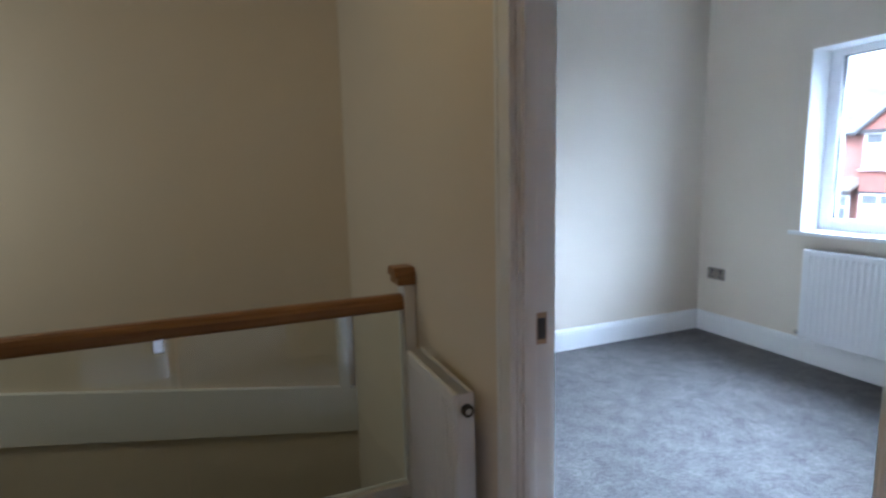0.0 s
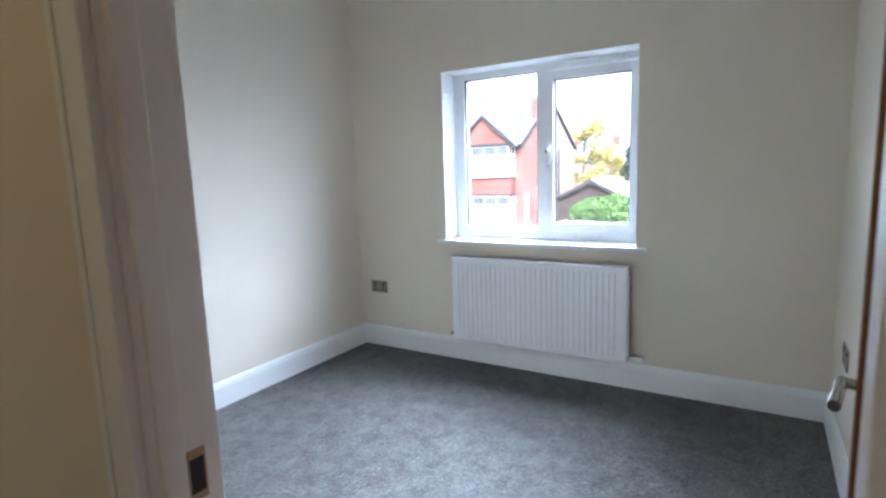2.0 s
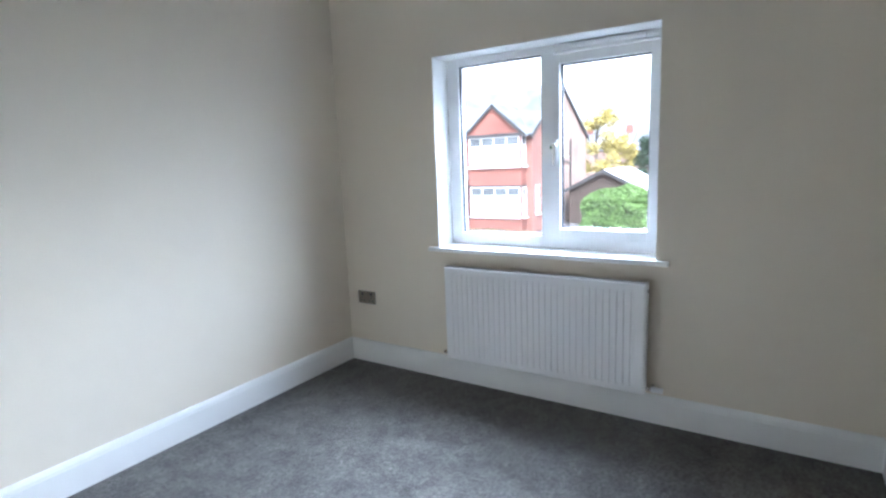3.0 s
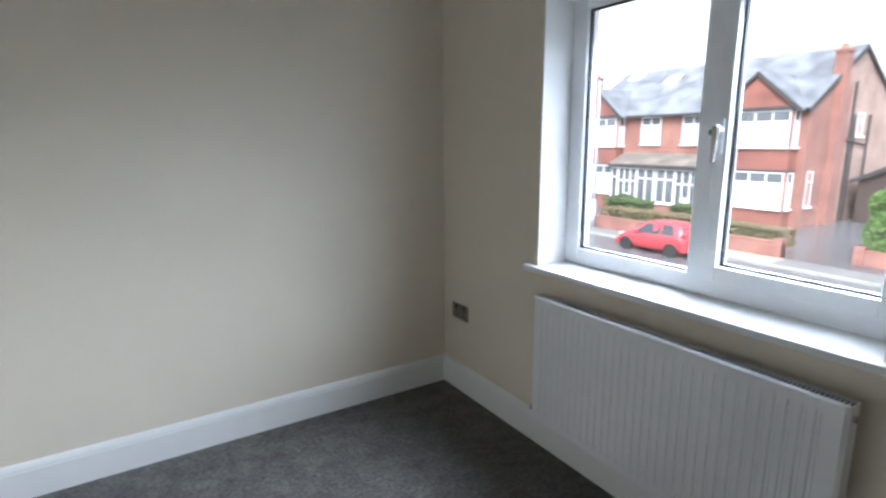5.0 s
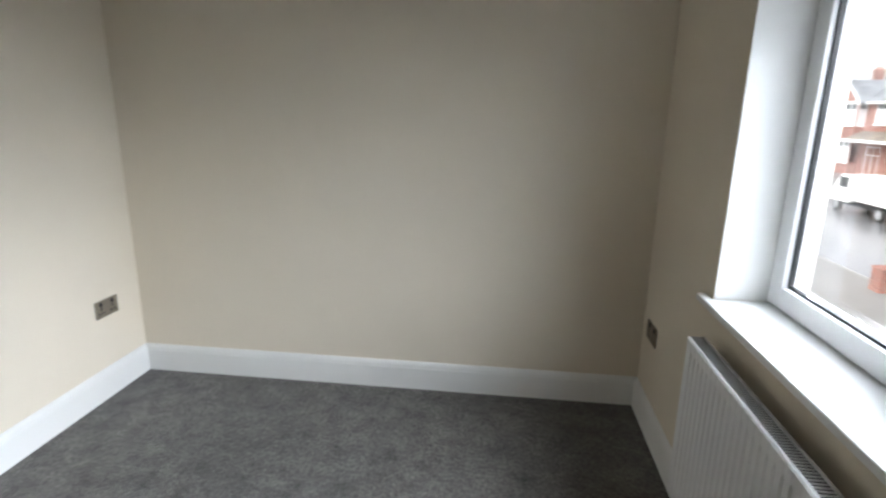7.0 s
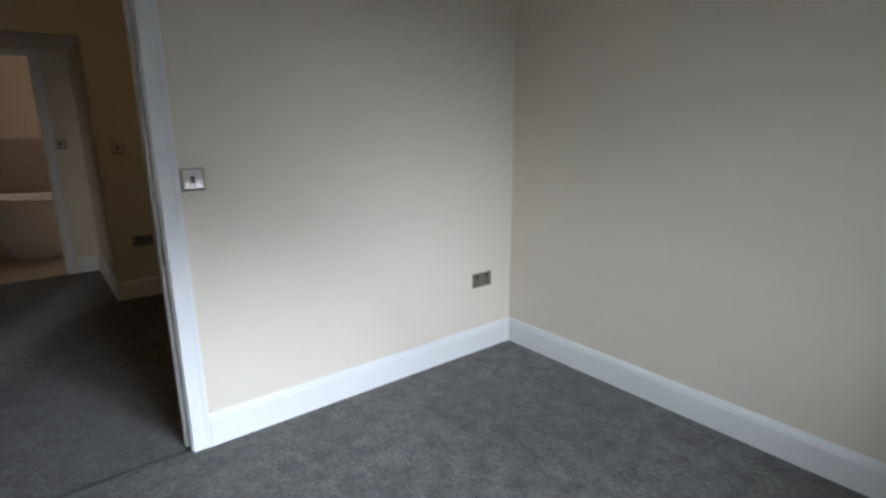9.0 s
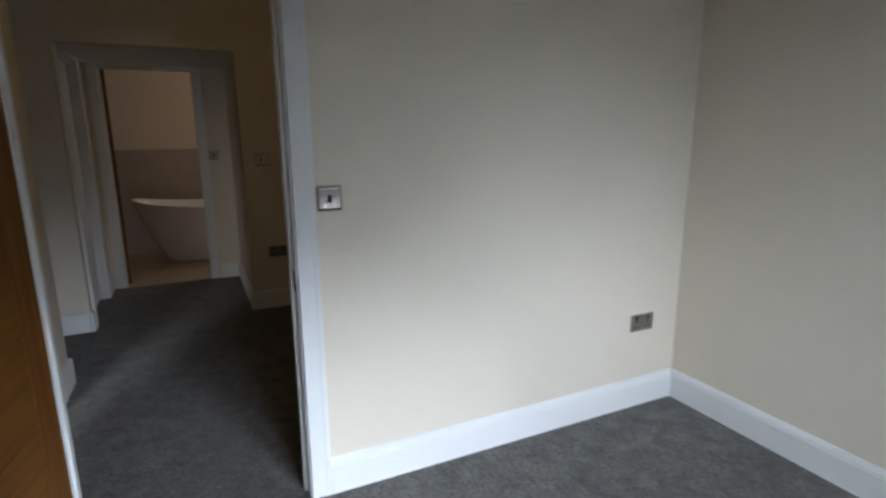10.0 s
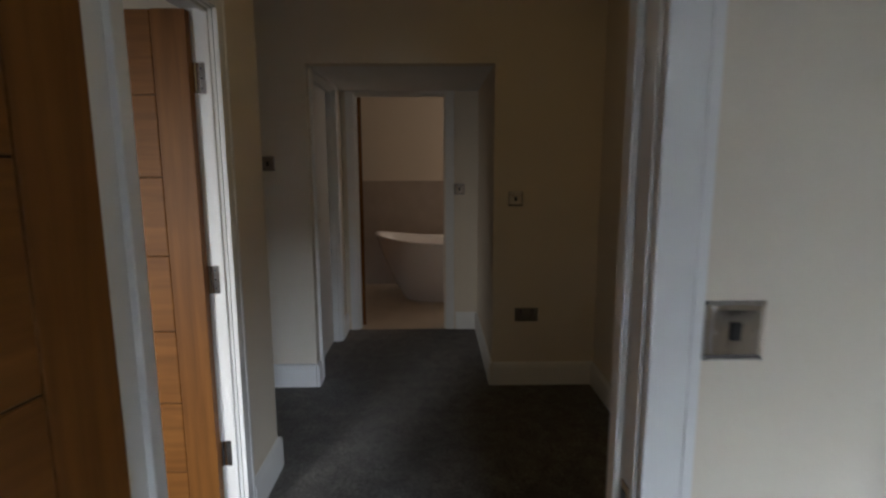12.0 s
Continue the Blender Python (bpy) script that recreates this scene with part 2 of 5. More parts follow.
KERB = material("concrete_kerb_stone", (0.27, 0.265, 0.255), rough=0.8, vary=0.12, scale=2, bump=0.2, random_tint=0.12)
SOIL = material("suburban_ground", (0.09, 0.095, 0.06), rough=0.95, vary=0.3, scale=0.15, bump=0.4)
LEAF = material("privet_leaf", (0.12, 0.20, 0.055), rough=0.6, vary=0.35, scale=6)
LEAF2 = material("shrub_leaf", (0.09, 0.13, 0.05), rough=0.6, vary=0.35, scale=6)
DEADHEDGE = material("brown_clipped_hedge", (0.20, 0.155, 0.09), rough=0.8, vary=0.3, scale=7)
YELLOW = material("autumn_yellow_leaf", (0.40, 0.33, 0.11), rough=0.65, vary=0.3, scale=1.5)
CONIFER = material("dark_conifer_leaf", (0.035, 0.06, 0.035), rough=0.7, vary=0.3, scale=2)
BARK = material("grey_bark", (0.12, 0.10, 0.08), rough=0.9, vary=0.25, scale=6, bump=0.5, bump_scale=20)
GALV = material("grey_painted_steel", (0.40, 0.43, 0.46), rough=0.45, metal=0.2, vary=0.08, scale=2)
CARRED = material("red_car_paint", (0.42, 0.05, 0.06), rough=0.22, spec=0.6, vary=0.03, scale=2)
CARSILVER = material("silver_car_paint", (0.40, 0.41, 0.43), rough=0.25, metal=0.35, vary=0.03, scale=2)
CARGREY = material("grey_car_paint", (0.20, 0.205, 0.215), rough=0.25, metal=0.35, vary=0.03, scale=2)
CARWHITE = material("white_van_paint", (0.78, 0.78, 0.77), rough=0.35, vary=0.04, scale=2)
CARDARK = material("black_car_paint", (0.015, 0.016, 0.018), rough=0.2, spec=0.6)
CARGLASS = material("tinted_car_glass", (0.03, 0.035, 0.04), rough=0.05, spec=0.8)
TYRE = material("black_tyre_rubber", (0.02, 0.02, 0.02), rough=0.8)
ALLOY = material("silver_wheel_trim", (0.48, 0.49, 0.50), rough=0.35, metal=0.6)
LAMPRED = material("red_lamp_lens", (0.40, 0.02, 0.02), rough=0.2)
LAMPCLEAR = material("clear_lamp_lens", (0.70, 0.70, 0.68), rough=0.15)
PLATE = material("yellow_number_plate", (0.75, 0.52, 0.04), rough=0.4)
PLATEW = material("white_number_plate", (0.75, 0.75, 0.72), rough=0.4)
WHITESHEET = material("white_corrugated_sheet", (0.72, 0.73, 0.74), rough=0.4, vary=0.05, scale=1)
DARKSHED = material("dark_creosoted_boards", (0.055, 0.038, 0.03), rough=0.8, vary=0.25, scale=3, bump=0.2)
GREENBIN = material("green_wheelie_bin", (0.02, 0.14, 0.07), rough=0.5)

# ---- builders ----


def box(bm, x0, x1, y0, y1, z0, z1):
    v = [bm.verts.new(p) for p in ((x0, y0, z0), (x1, y0, z0), (x1, y1, z0), (x0, y1, z0), (x0, y0, z1), (x1, y0, z1), (x1, y1, z1), (x0, y1, z1))]
    for q in ((0, 3, 2, 1), (4, 5, 6, 7), (0, 1, 5, 4), (1, 2, 6, 5), (2, 3, 7, 6), (3, 0, 4, 7)):
        bm.faces.new([v[i] for i in q])
    return v


def boxes(*dims):
    bm = bmesh.new()
    for d in dims:
        box(bm, *d)
    return bm


def soft(bm, r=0.003, seg=2):
    bmesh.ops.bevel(bm, geom=bm.edges[:], offset=r, segments=seg, affect="EDGES", profile=0.6)
    return bm


def prism(bm, outline, a, b, axis):
    """A solid between a and b along axis (0 x, 1 y, 2 z) with a 2D outline in the other two."""
    def place(p, w):
        q = list(p)
        q.insert(axis, w)
        return q
    lo, hi = [bm.verts.new(place(p, a)) for p in outline], [bm.verts.new(place(p, b)) for p in outline]
    n = len(outline)
    bm.faces.new(lo), bm.faces.new(hi)
    for i in range(n):
        bm.faces.new((lo[i], lo[(i + 1) % n], hi[(i + 1) % n], hi[i]))
    bmesh.ops.recalc_face_normals(bm, faces=bm.faces[:])
    return bm


def rod(bm, a, b, r, r2=None, seg=12, caps=True):
    """A round bar from a to b."""
    a, b = Vector(a), Vector(b)
    m = Matrix.Translation((a + b) / 2) @ (b - a).to_track_quat("Z", "Y").to_matrix().to_4x4()
    bmesh.ops.create_cone(bm, cap_ends=caps, segments=seg, radius1=r, radius2=r if r2 is None else r2, depth=(b - a).length, matrix=m)
    return bm


def part(name, bm, mat, parent=None, label="", smooth=False):
    me = bpy.data.meshes.new(name)
    bmesh.ops.recalc_face_normals(bm, faces=bm.faces[:])
    if smooth:
        for f in bm.faces:
            f.smooth = True
    bm.to_mesh(me)
    bm.free()
    me.materials.append(mat)
    ob = new(name, me)
    ob.parent = parent
    if label:
        ob["label"] = label
    return ob


def thing(name, x, y, z, label, category, group="", turn=0.0):
    ob = new(name)
    ob.empty_display_size = 0.1
    ob.matrix_world = pose(x, y, z, 0, 0, turn)
    return tagged(ob, label, category, group)


def setting(name, bm, mat, label, category):
    return tagged(part(name, bm, mat), label, category, "", "structure")


# ---- rooms: walls, floors, ceilings ----
X0, X1, Y0, Y1, CEILING = 0.885, 3.50, 0.318, 3.229, 2.60
LX = 0.795                     # landing face of the bedroom's door wall
WY0, WY1, WZ0, WZ1 = 1.237, 2.474, 0.799, 1.919
DY0, DY1, HEAD, HEAD2 = 0.552, 1.321, 1.985, 1.918      # bedroom doorway; head of the front room doorway
EX0, EX1 = -0.262, 0.505                  # front room doorway, in the wall y = EY1 .. EY0
EY0, EY1 = 0.185, 0.282
SX = -1.62                     # landing end wall
BX = -2.80                     # bathroom door wall
RY0, RY1, RTOP = 0.265, 1.380, 1.985       # lobby before the bathroom
BY0, BY1 = 0.366, 1.121                   # bathroom doorway
PX = -0.695                    # passage corner
STAIR_Y, WELL_Y = 3.18, 2.115              # stairwell's far wall and the landing's edge

setting("wall_window", boxes((X1, X1 + 0.29, -3.2, WY0, -3.0, CEILING), (X1, X1 + 0.29, WY1, Y1 + 0.2, -3.0, CEILING), (X1, X1 + 0.29, WY0, WY1, -3.0, WZ0), (X1, X1 + 0.29, WY0, WY1, WZ1, CEILING)), WALL, "warm white painted plaster wall with a deep window opening", "wall")
setting("wall_blank", boxes((X0, X1, Y1, Y1 + 0.2, 0, CEILING)), WALL, "plain warm white painted plaster wall", "wall")
setting("wall_behind_door", boxes((X0, X1, EY0, Y0, 0, CEILING)), WALL, "warm white painted plaster wall behind the open door", "wall")
setting("wall_door", boxes((LX, X0, DY1, Y1 + 0.2, -2.7, CEILING), (LX, X0, EY0, DY0, 0, CEILING), (LX, X0, DY0, DY1, HEAD, CEILING)), WALL, "warm white painted partition wall with a doorway", "wall")
setting("wall_stairwell", boxes((SX - 0.1, LX, STAIR_Y, STAIR_Y + 0.12, -2.7, CEILING)), WALL, "warm white painted stairwell wall", "wall")
setting("wall_front_room", boxes((EX1, LX, EY0, EY1, 0, CEILING), (PX, EX0, EY0, EY1, 0, CEILING), (EX0, EX1, EY0, EY1, HEAD2, CEILING), (PX - 0.1, PX, -1.5, EY0, 0, CEILING)), WALL, "warm white painted partition wall with a doorway", "wall")
# the opening beside the stair lamp is added, out of view
setting("wall_landing_end", boxes((SX - 0.1, SX, RY1, 2.26, -2.7, CEILING), (SX - 0.1, SX, 3.06, STAIR_Y, -2.7, CEILING), (SX - 0.1, SX, 2.26, 3.06, -2.7, 1.0), (SX - 0.1, SX, 2.26, 3.06, 2.0, CEILING)), WALL, "warm white painted landing end wall with an added, unseen opening", "wall")
setting("wall_passage_side", boxes((SX - 0.1, SX, -1.6, RY0, 0, CEILING)), WALL, "warm white painted passage wall beside the lobby opening", "wall")
setting("wall_over_lobby", boxes((SX - 0.1, SX, RY0, RY1, RTOP, CEILING)), WALL, "warm white painted wall above the square lobby opening", "wall")
setting("wall_passage_end", boxes((SX, PX - 0.1, -1.6, -1.5, 0, CEILING)), WALL, "warm white painted passage end wall", "wall")
LDX0, LDX1 = -2.50, -1.76      # doorway in the lobby's side wall
setting("wall_lobby_side", boxes((BX, LDX0, RY0 - 0.1, RY0, 0, RTOP), (LDX1, SX - 0.1, RY0 - 0.1, RY0, 0, RTOP), (LDX0, LDX1, RY0 - 0.1, RY0, 1.96, RTOP)), WALL, "warm white painted lobby wall with a doorway", "wall")
setting("wall_lobby_plain", boxes((BX, SX - 0.1, RY1, RY1 + 0.1, 0, RTOP)), WALL, "warm white painted lobby wall", "wall")
setting("wall_bathroom_door", boxes((BX - 0.1, BX, RY1 - 0.28, 3.0, 0, CEILING), (BX - 0.1, BX, -1.2, BY0, 0, CEILING), (BX - 0.1, BX, BY0, RY1 - 0.28, 1.969, CEILING)), WALL, "warm white painted wall with the bathroom doorway", "wall")
setting("wall_bathroom", boxes((-4.66, -4.56, -1.2, 3.0, 0, CEILING), (-4.56, BX - 0.1, -1.3, -1.2, 0, CEILING), (-4.56, BX - 0.1, 2.9, 3.0, 0, CEILING)), WALL, "cream painted bathroom walls", "wall")
setting("wall_front_room_outer", boxes((-0.9, X1, -3.3, -3.2, 0, CEILING), (-1.0, -0.9, -3.3, -1.5, 0, CEILING)), WALL, "warm white painted front room walls", "wall")
setting("ceiling_bedroom", boxes((X0, X1, Y0, Y1, CEILING, CEILING + 0.1)), CEIL, "flat white painted ceiling", "ceiling")
setting("ceiling_landing", boxes((SX, LX, EY1, STAIR_Y, CEILING, CEILING + 0.1), (SX, PX, -1.5, EY1, CEILING, CEILING + 0.1)), CEIL, "flat white painted ceiling", "ceiling")
setting("ceiling_lobby", boxes((BX, SX - 0.1, RY0 - 0.1, RY1 + 0.1, RTOP, RTOP + 0.1)), CEIL, "low flat lobby ceiling", "ceiling")
setting("ceiling_bathroom", boxes((-4.56, BX - 0.1, -1.2, 2.9, CEILING, CEILING + 0.1)), CEIL, "flat white painted ceiling", "ceiling")
setting("ceiling_front_room", boxes((-0.9, X1, -3.2, EY0, CEILING, CEILING + 0.1)), CEIL, "flat white painted ceiling", "ceiling")
setting("floor_bedroom", boxes((X0, X1, Y0, Y1, -0.22, 0)), CARPET, "grey cut-pile carpet with brushed patches", "carpet")
setting("floor_landing", boxes((SX - 0.1, X0 - 0.012, EY1, WELL_Y, -0.22, -0.001)), CARPET, "grey cut-pile landing carpet", "carpet")
setting("floor_lobby", boxes((BX, SX - 0.1, RY0 - 0.1, RY1, -0.22, -0.001)), CARPET, "grey cut-pile lobby carpet", "carpet")
setting("floor_passage", boxes((SX, PX, -1.5, EY1, -0.22, -0.001)), CARPET, "grey cut-pile passage carpet", "carpet")
setting("floor_front_room", boxes((PX, X1, -3.2, EY0, -0.22, -0.002), (EX0, EX1, EY0, EY1, -0.22, -0.002)), CARPET, "grey cut-pile carpet", "carpet")
setting("floor_bathroom", boxes((-4.56, BX, -1.2, 2.9, -0.22, -0.003)), BATHFLOOR, "pale stone bathroom floor", "floor")
setting("floor_hall_below", boxes((SX - 0.1, LX, EY1, STAIR_Y, -2.75, -2.65)), CARPET, "grey carpet of the hall below the stairwell", "floor")
setting("wall_hall_below", boxes((SX - 0.1, LX, WELL_Y - 1.2, WELL_Y - 1.1, -2.65, -0.22)), WALL, "warm white painted wall below the landing", "wall")
setting("bathroom_wall_tiling", boxes((-4.56, -4.552, -1.2, 2.9, 0, 1.22)), BATHTILE, "beige half-height wall tiling", "tiles")
# outer skin, so that daylight enters through the openings alone
setting("house_shell", boxes((-4.8, X1 + 0.29, Y1 + 0.2, Y1 + 0.3, -3.3, 2.9), (-4.8, -4.66, -3.4, Y1 + 0.2, -3.3, 2.9), (-4.66, X1 + 0.29, -3.5, -3.3, -3.3, 2.9), (-4.66, X1 + 0.29, -3.3, Y1 + 0.2, 2.72, 2.8), (-4.66, X1, -3.3, Y1 + 0.2, -3.3, -2.76)), BRICK, "outer brick shell of the house", "wall")

setting("wall_stair_stub", boxes((SX, -0.78, 2.03, 2.13, -2.7, CEILING)), WALL, "warm white painted wall beside the stairs", "wall")

# ---- skirting boards ----


def skirting(name, x0, y0, x1, y1, nx, ny):
    """A moulded board along a wall from (x0, y0) to (x1, y1); (nx, ny) points into the room."""
    outline = [(0, -0.002), (0.018, -0.002), (0.018, 0.116), (0.0165, 0.120), (0.0155, 0.130), (0.011, 0.141), (0.006, 0.147), (0.004, 0.149), (0, 0.149)]
    bm = bmesh.new()
    rows = []
    for px, py in ((x0, y0), (x1, y1)):
        rows.append([bm.verts.new((px + nx * d, py + ny * d, z)) for d, z in outline])
    n = len(outline)
    for i in range(n):
        bm.faces.new((rows[0][i], rows[0][(i + 1) % n], rows[1][(i + 1) % n], rows[1][i]))
    bm.faces.new(rows[0]), bm.faces.new(rows[1])
    return setting(name, bm, TRIM, "white satin moulded skirting board", "skirting board")


E1 = 0.0012
skirting("baseboard_window_wall", X1 - E1, Y0 + 0.018, X1 - E1, Y1 - 0.018, -1, 0)
skirting("baseboard_blank_wall", X0, Y1 - E1, X1, Y1 - E1, 0, -1)
skirting("baseboard_behind_door", X0, Y0 + E1, X1, Y0 + E1, 0, 1)
skirting("baseboard_door_wall", X0 + E1, DY1 + 0.0705, X0 + E1, Y1 - 0.018, 1, 0)
skirting("baseboard_landing_partition", LX - E1, DY1 + 0.0625, LX - E1, WELL_Y - 0.03, -1, 0)
skirting("baseboard_landing_corner", LX - E1, EY1 + 0.02, LX - E1, DY0 - 0.0625, -1, 0)
skirting("baseboard_front_room_wall", EX0 - 0.075, EY1 + E1, PX, EY1 + E1, 0, 1)
skirting("baseboard_passage_return", PX - E1, EY1 + 0.018, PX - E1, -1.5, -1, 0)
skirting("baseboard_landing_end", SX + E1, RY1 + 0.004, SX + E1, 2.03, 1, 0)
skirting("baseboard_stair_stub", SX + 0.018, 2.03 - E1, -0.78, 2.03 - E1, 0, -1)
skirting("baseboard_passage_side", SX + E1, -1.5, SX + E1, RY0 - 0.004, 1, 0)
skirting("baseboard_lobby_plain", BX, RY1 - E1, SX + 0.018, RY1 - E1, 0, -1)
skirting("baseboard_bathroom_door", BX + E1, BY1 + 0.075, BX + E1, RY1 - 0.018, 1, 0)
skirting("baseboard_lobby_near", LDX1 + 0.075, RY0 + E1, SX + 0.018, RY0 + E1, 0, 1)
skirting("baseboard_lobby_far", BX, RY0 + E1, LDX0 - 0.075, RY0 + E1, 0, 1)

# ---- doorways ----


def frame_door(name, axis, lo, hi, a, b, head, stop_at, label, inset=0.006, wide=0.068, wide_b=0.068):
    """Lining, stop and architraves of a doorway. axis: 1 when the opening runs along y in a wall from x = a to b, 0 when it runs
    along x in a wall from y = a to b. lo..hi is the rough opening; stop_at: where the stop's door side lies across the wall."""
    def flip(x0, x1, y0, y1, z0, z1):
        return (x0, x1, y0, y1, z0, z1) if axis == 1 else (y0, y1, x0, x1, z0, z1)
    t = 0.012
    root = thing(name, 0, 0, 0, label, "door frame")
    root["kind"] = "structure"
    lin = 0.011
    part("jamb", soft(boxes(flip(a - 0.001, b + 0.001, lo, lo + lin, 0, head - lin)), 0.001, 1), TRIM, root)
    part("jamb", soft(boxes(flip(a - 0.001, b + 0.001, hi - lin, hi, 0, head - lin)), 0.001, 1), TRIM, root)
    part("head", soft(boxes(flip(a - 0.001, b + 0.001, lo, hi, head - lin, head)), 0.001, 1), TRIM, root)
    s0, s1 = stop_at
    part("stop", soft(boxes(flip(s0, s1, lo + lin, lo + lin + t, 0, head - lin - t)), 0.0015, 1), TRIM, root)
    part("stop", soft(boxes(flip(s0, s1, hi - lin - t, hi - lin, 0, head - lin - t)), 0.0015, 1), TRIM, root)
    part("stop", soft(boxes(flip(s0, s1, lo + lin, hi - lin, head - lin - t, head - lin)), 0.0015, 1), TRIM, root)
    for face, out, wide in ((a, -1, wide), (b, 1, wide_b)):
        f0, f1 = (face - 0.018, face - 0.001) if out < 0 else (face + 0.001, face + 0.018)
        g0, g1 = (face - 0.021, face - 0.010) if out < 0 else (face + 0.010, face + 0.021)
        for j0, j1, k0, k1 in ((lo - wide + inset, lo + inset, lo - wide + inset + 0.003, lo - wide + inset + 0.018), (hi - inset, hi + wide - inset, hi + wide - inset - 0.018, hi + wide - inset - 0.003)):
            bm = soft(boxes(flip(f0, f1, j0, j1, 0, head + wide - inset)), 0.004, 2)
            box(bm, *flip(g0, g1, k0, k1, 0.001, head + wide - inset - 0.004))
            part("architrave", bm, TRIM, root)
        part("architrave", soft(boxes(flip(f0, f1, lo + inset + 0.0005, hi - inset - 0.0005, head - inset, head + wide - inset)), 0.004, 2), TRIM, root)
    return root


bed_frame = frame_door("door_frame_1", 1, DY0, DY1, LX, X0, HEAD, (LX + 0.010, X0 - 0.046), "white painted bedroom door lining with moulded architraves", wide_b=0.076)
part("strike_recess", soft(boxes((X0 - 0.040, X0 - 0.012, DY1 - 0.0135, DY1 - 0.0108, 0.826, 0.904)), 0.0006, 1), RAWWOOD, bed_frame, "bare wood recess cut for a strike plate")
part("latch_hole", boxes((X0 - 0.038, X0 - 0.016, DY1 - 0.0150, DY1 - 0.0134, 0.839, 0.891)), BLACK, bed_frame, "dark latch hole")
frame_door("door_frame_2", 0, EX0, EX1, EY0, EY1, HEAD2, (EY0 + 0.070, EY1 - 0.010), "white painted front room door lining with moulded architraves")
frame_door("door_frame_3", 1, BY0, BY1, BX - 0.1, BX, 1.969, (BX - 0.05, BX - 0.015), "white painted bathroom door lining with moulded architraves")
frame_door("door_frame_4", 0, LDX0, LDX1, RY0 - 0.1, RY0, 1.96, (RY0 - 0.05, RY0 - 0.012), "white painted lobby door lining with moulded architraves")


def boarded_door(name, wide, high, label, hinge_side=1):
    """An oak door of two stiles with boards laid level between them. Local: x from the hinge edge, y through the leaf, z up."""
    root = thing(name, 0, 0, 0, label, "door")
    th, st = 0.0385, 0.112
    part("stile", soft(boxes((0, st, 0, th, 0, high)), 0.0015, 1), OAK_V, root)
    part("stile", soft(boxes((wide - st, wide, 0, th, 0, high)), 0.0015, 1), OAK_V, root)
    count = 7
    h = high / count
    for i in range(count):
        bm = soft(boxes((st + 0.0015, wide - st - 0.0015, 0.0006, th - 0.0006, i * h + 0.0018, (i + 1) * h - 0.0018)), 0.0022, 1)
        part("board", bm, OAK_X, root)
    # the grooves' darkness is put into this core's colour
    part("core", boxes((st - 0.004, wide - st + 0.004, 0.006, th - 0.006, 0.004, high - 0.004)), DARKCORE, root, "core coloured dark so the grooves read as dark lines")
    return root


def lever_handle(parent, x, z, y, out):
    bm = bmesh.new()
    rod(bm, (x, y, z), (x, y + out * 0.008, z), 0.026, seg=24)
    rose = part("rose", bm, CHROME, parent, "round brushed nickel rose")
    bm = bmesh.new()
    rod(bm, (x, y + out * 0.006, z), (x, y + out * 0.050, z), 0.0095, seg=16)
    rod(bm, (x + 0.006, y + out * 0.048, z), (x - 0.118, y + out * 0.048, z), 0.0095, seg=16)
    part("lever", bm, CHROME, parent, "brushed nickel lever handle", smooth=False)


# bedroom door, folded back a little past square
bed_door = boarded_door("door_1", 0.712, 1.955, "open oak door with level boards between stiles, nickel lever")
bed_door.matrix_world = pose(0.8885, 0.533, 0.008, 0, 0, -10.1)
lever_handle(bed_door, 0.652, 0.889, 0.0385, 1)
lever_handle(bed_door, 0.652, 0.889, 0.0, -1)
part("latch", boxes((0.7115, 0.7135, 0.008, 0.030, 0.82, 0.95)), CHROME, bed_door, "nickel latch plate")

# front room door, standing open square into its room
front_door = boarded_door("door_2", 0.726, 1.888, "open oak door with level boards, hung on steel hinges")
front_door.matrix_world = pose(EX0 + 0.017, EY0 + 0.028, 0.008, 0, 0, -90)
lever_handle(front_door, 0.666, 0.98, 0.0385, 1)
h2 = thing("hinge_set", EX0 + 0.0112, EY0 + 0.030, 0, "three polished steel butt hinges on the white lining", "hinges")
for z in (0.327, 0.994, 1.685):
    bm = bmesh.new()
    box(bm, 0, 0.0022, 0.004, 0.034, z - 0.05, z + 0.05)
    rod(bm, (0.005, 0.001, z - 0.05), (0.005, 0.001, z + 0.05), 0.0055, seg=10)
    leaf_plate = part("hinge", bm, POLISHED, h2)
    for dz in (-0.032, 0.0, 0.032):
        part("screw", rod(bmesh.new(), (0.0021, 0.022, z + dz), (0.0034, 0.022, z + dz), 0.004, seg=8), BLACK, leaf_plate)

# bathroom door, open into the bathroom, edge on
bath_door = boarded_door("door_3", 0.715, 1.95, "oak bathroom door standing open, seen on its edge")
bath_door.matrix_world = pose(BX - 0.102, BY0 + 0.050, 0.008, 0, 0, 194)
lever_handle(bath_door, 0.655, 0.98, 0.0, -1)

# lobby side door, closed
lobby_door = thing("door_4", LDX0 + 0.013, RY0 - 0.094, 0.008, "closed white painted lobby door", "door")
part("leaf", soft(boxes((0, LDX1 - LDX0 - 0.026, 0, 0.038, 0, 1.935)), 0.002, 1), TRIM, lobby_door)
bm = bmesh.new()
rod(bm, (0.70 - 0.03, 0.038, 1.04), (0.70 - 0.03, 0.085, 1.04), 0.010, seg=12)
rod(bm, (0.67, 0.082, 1.04), (0.57, 0.082, 1.04), 0.009, seg=12)
part("lever", bm, CHROME, lobby_door, "nickel lever handle")

tagged(part("threshold_strip", soft(boxes((X0 - 0.018, X0 - 0.002, DY0 + 0.012, DY1 - 0.012, -0.002, 0.004)), 0.0015, 1), GRILLE), "dark joint strip between two carpets in a doorway", "threshold", "", "structure")

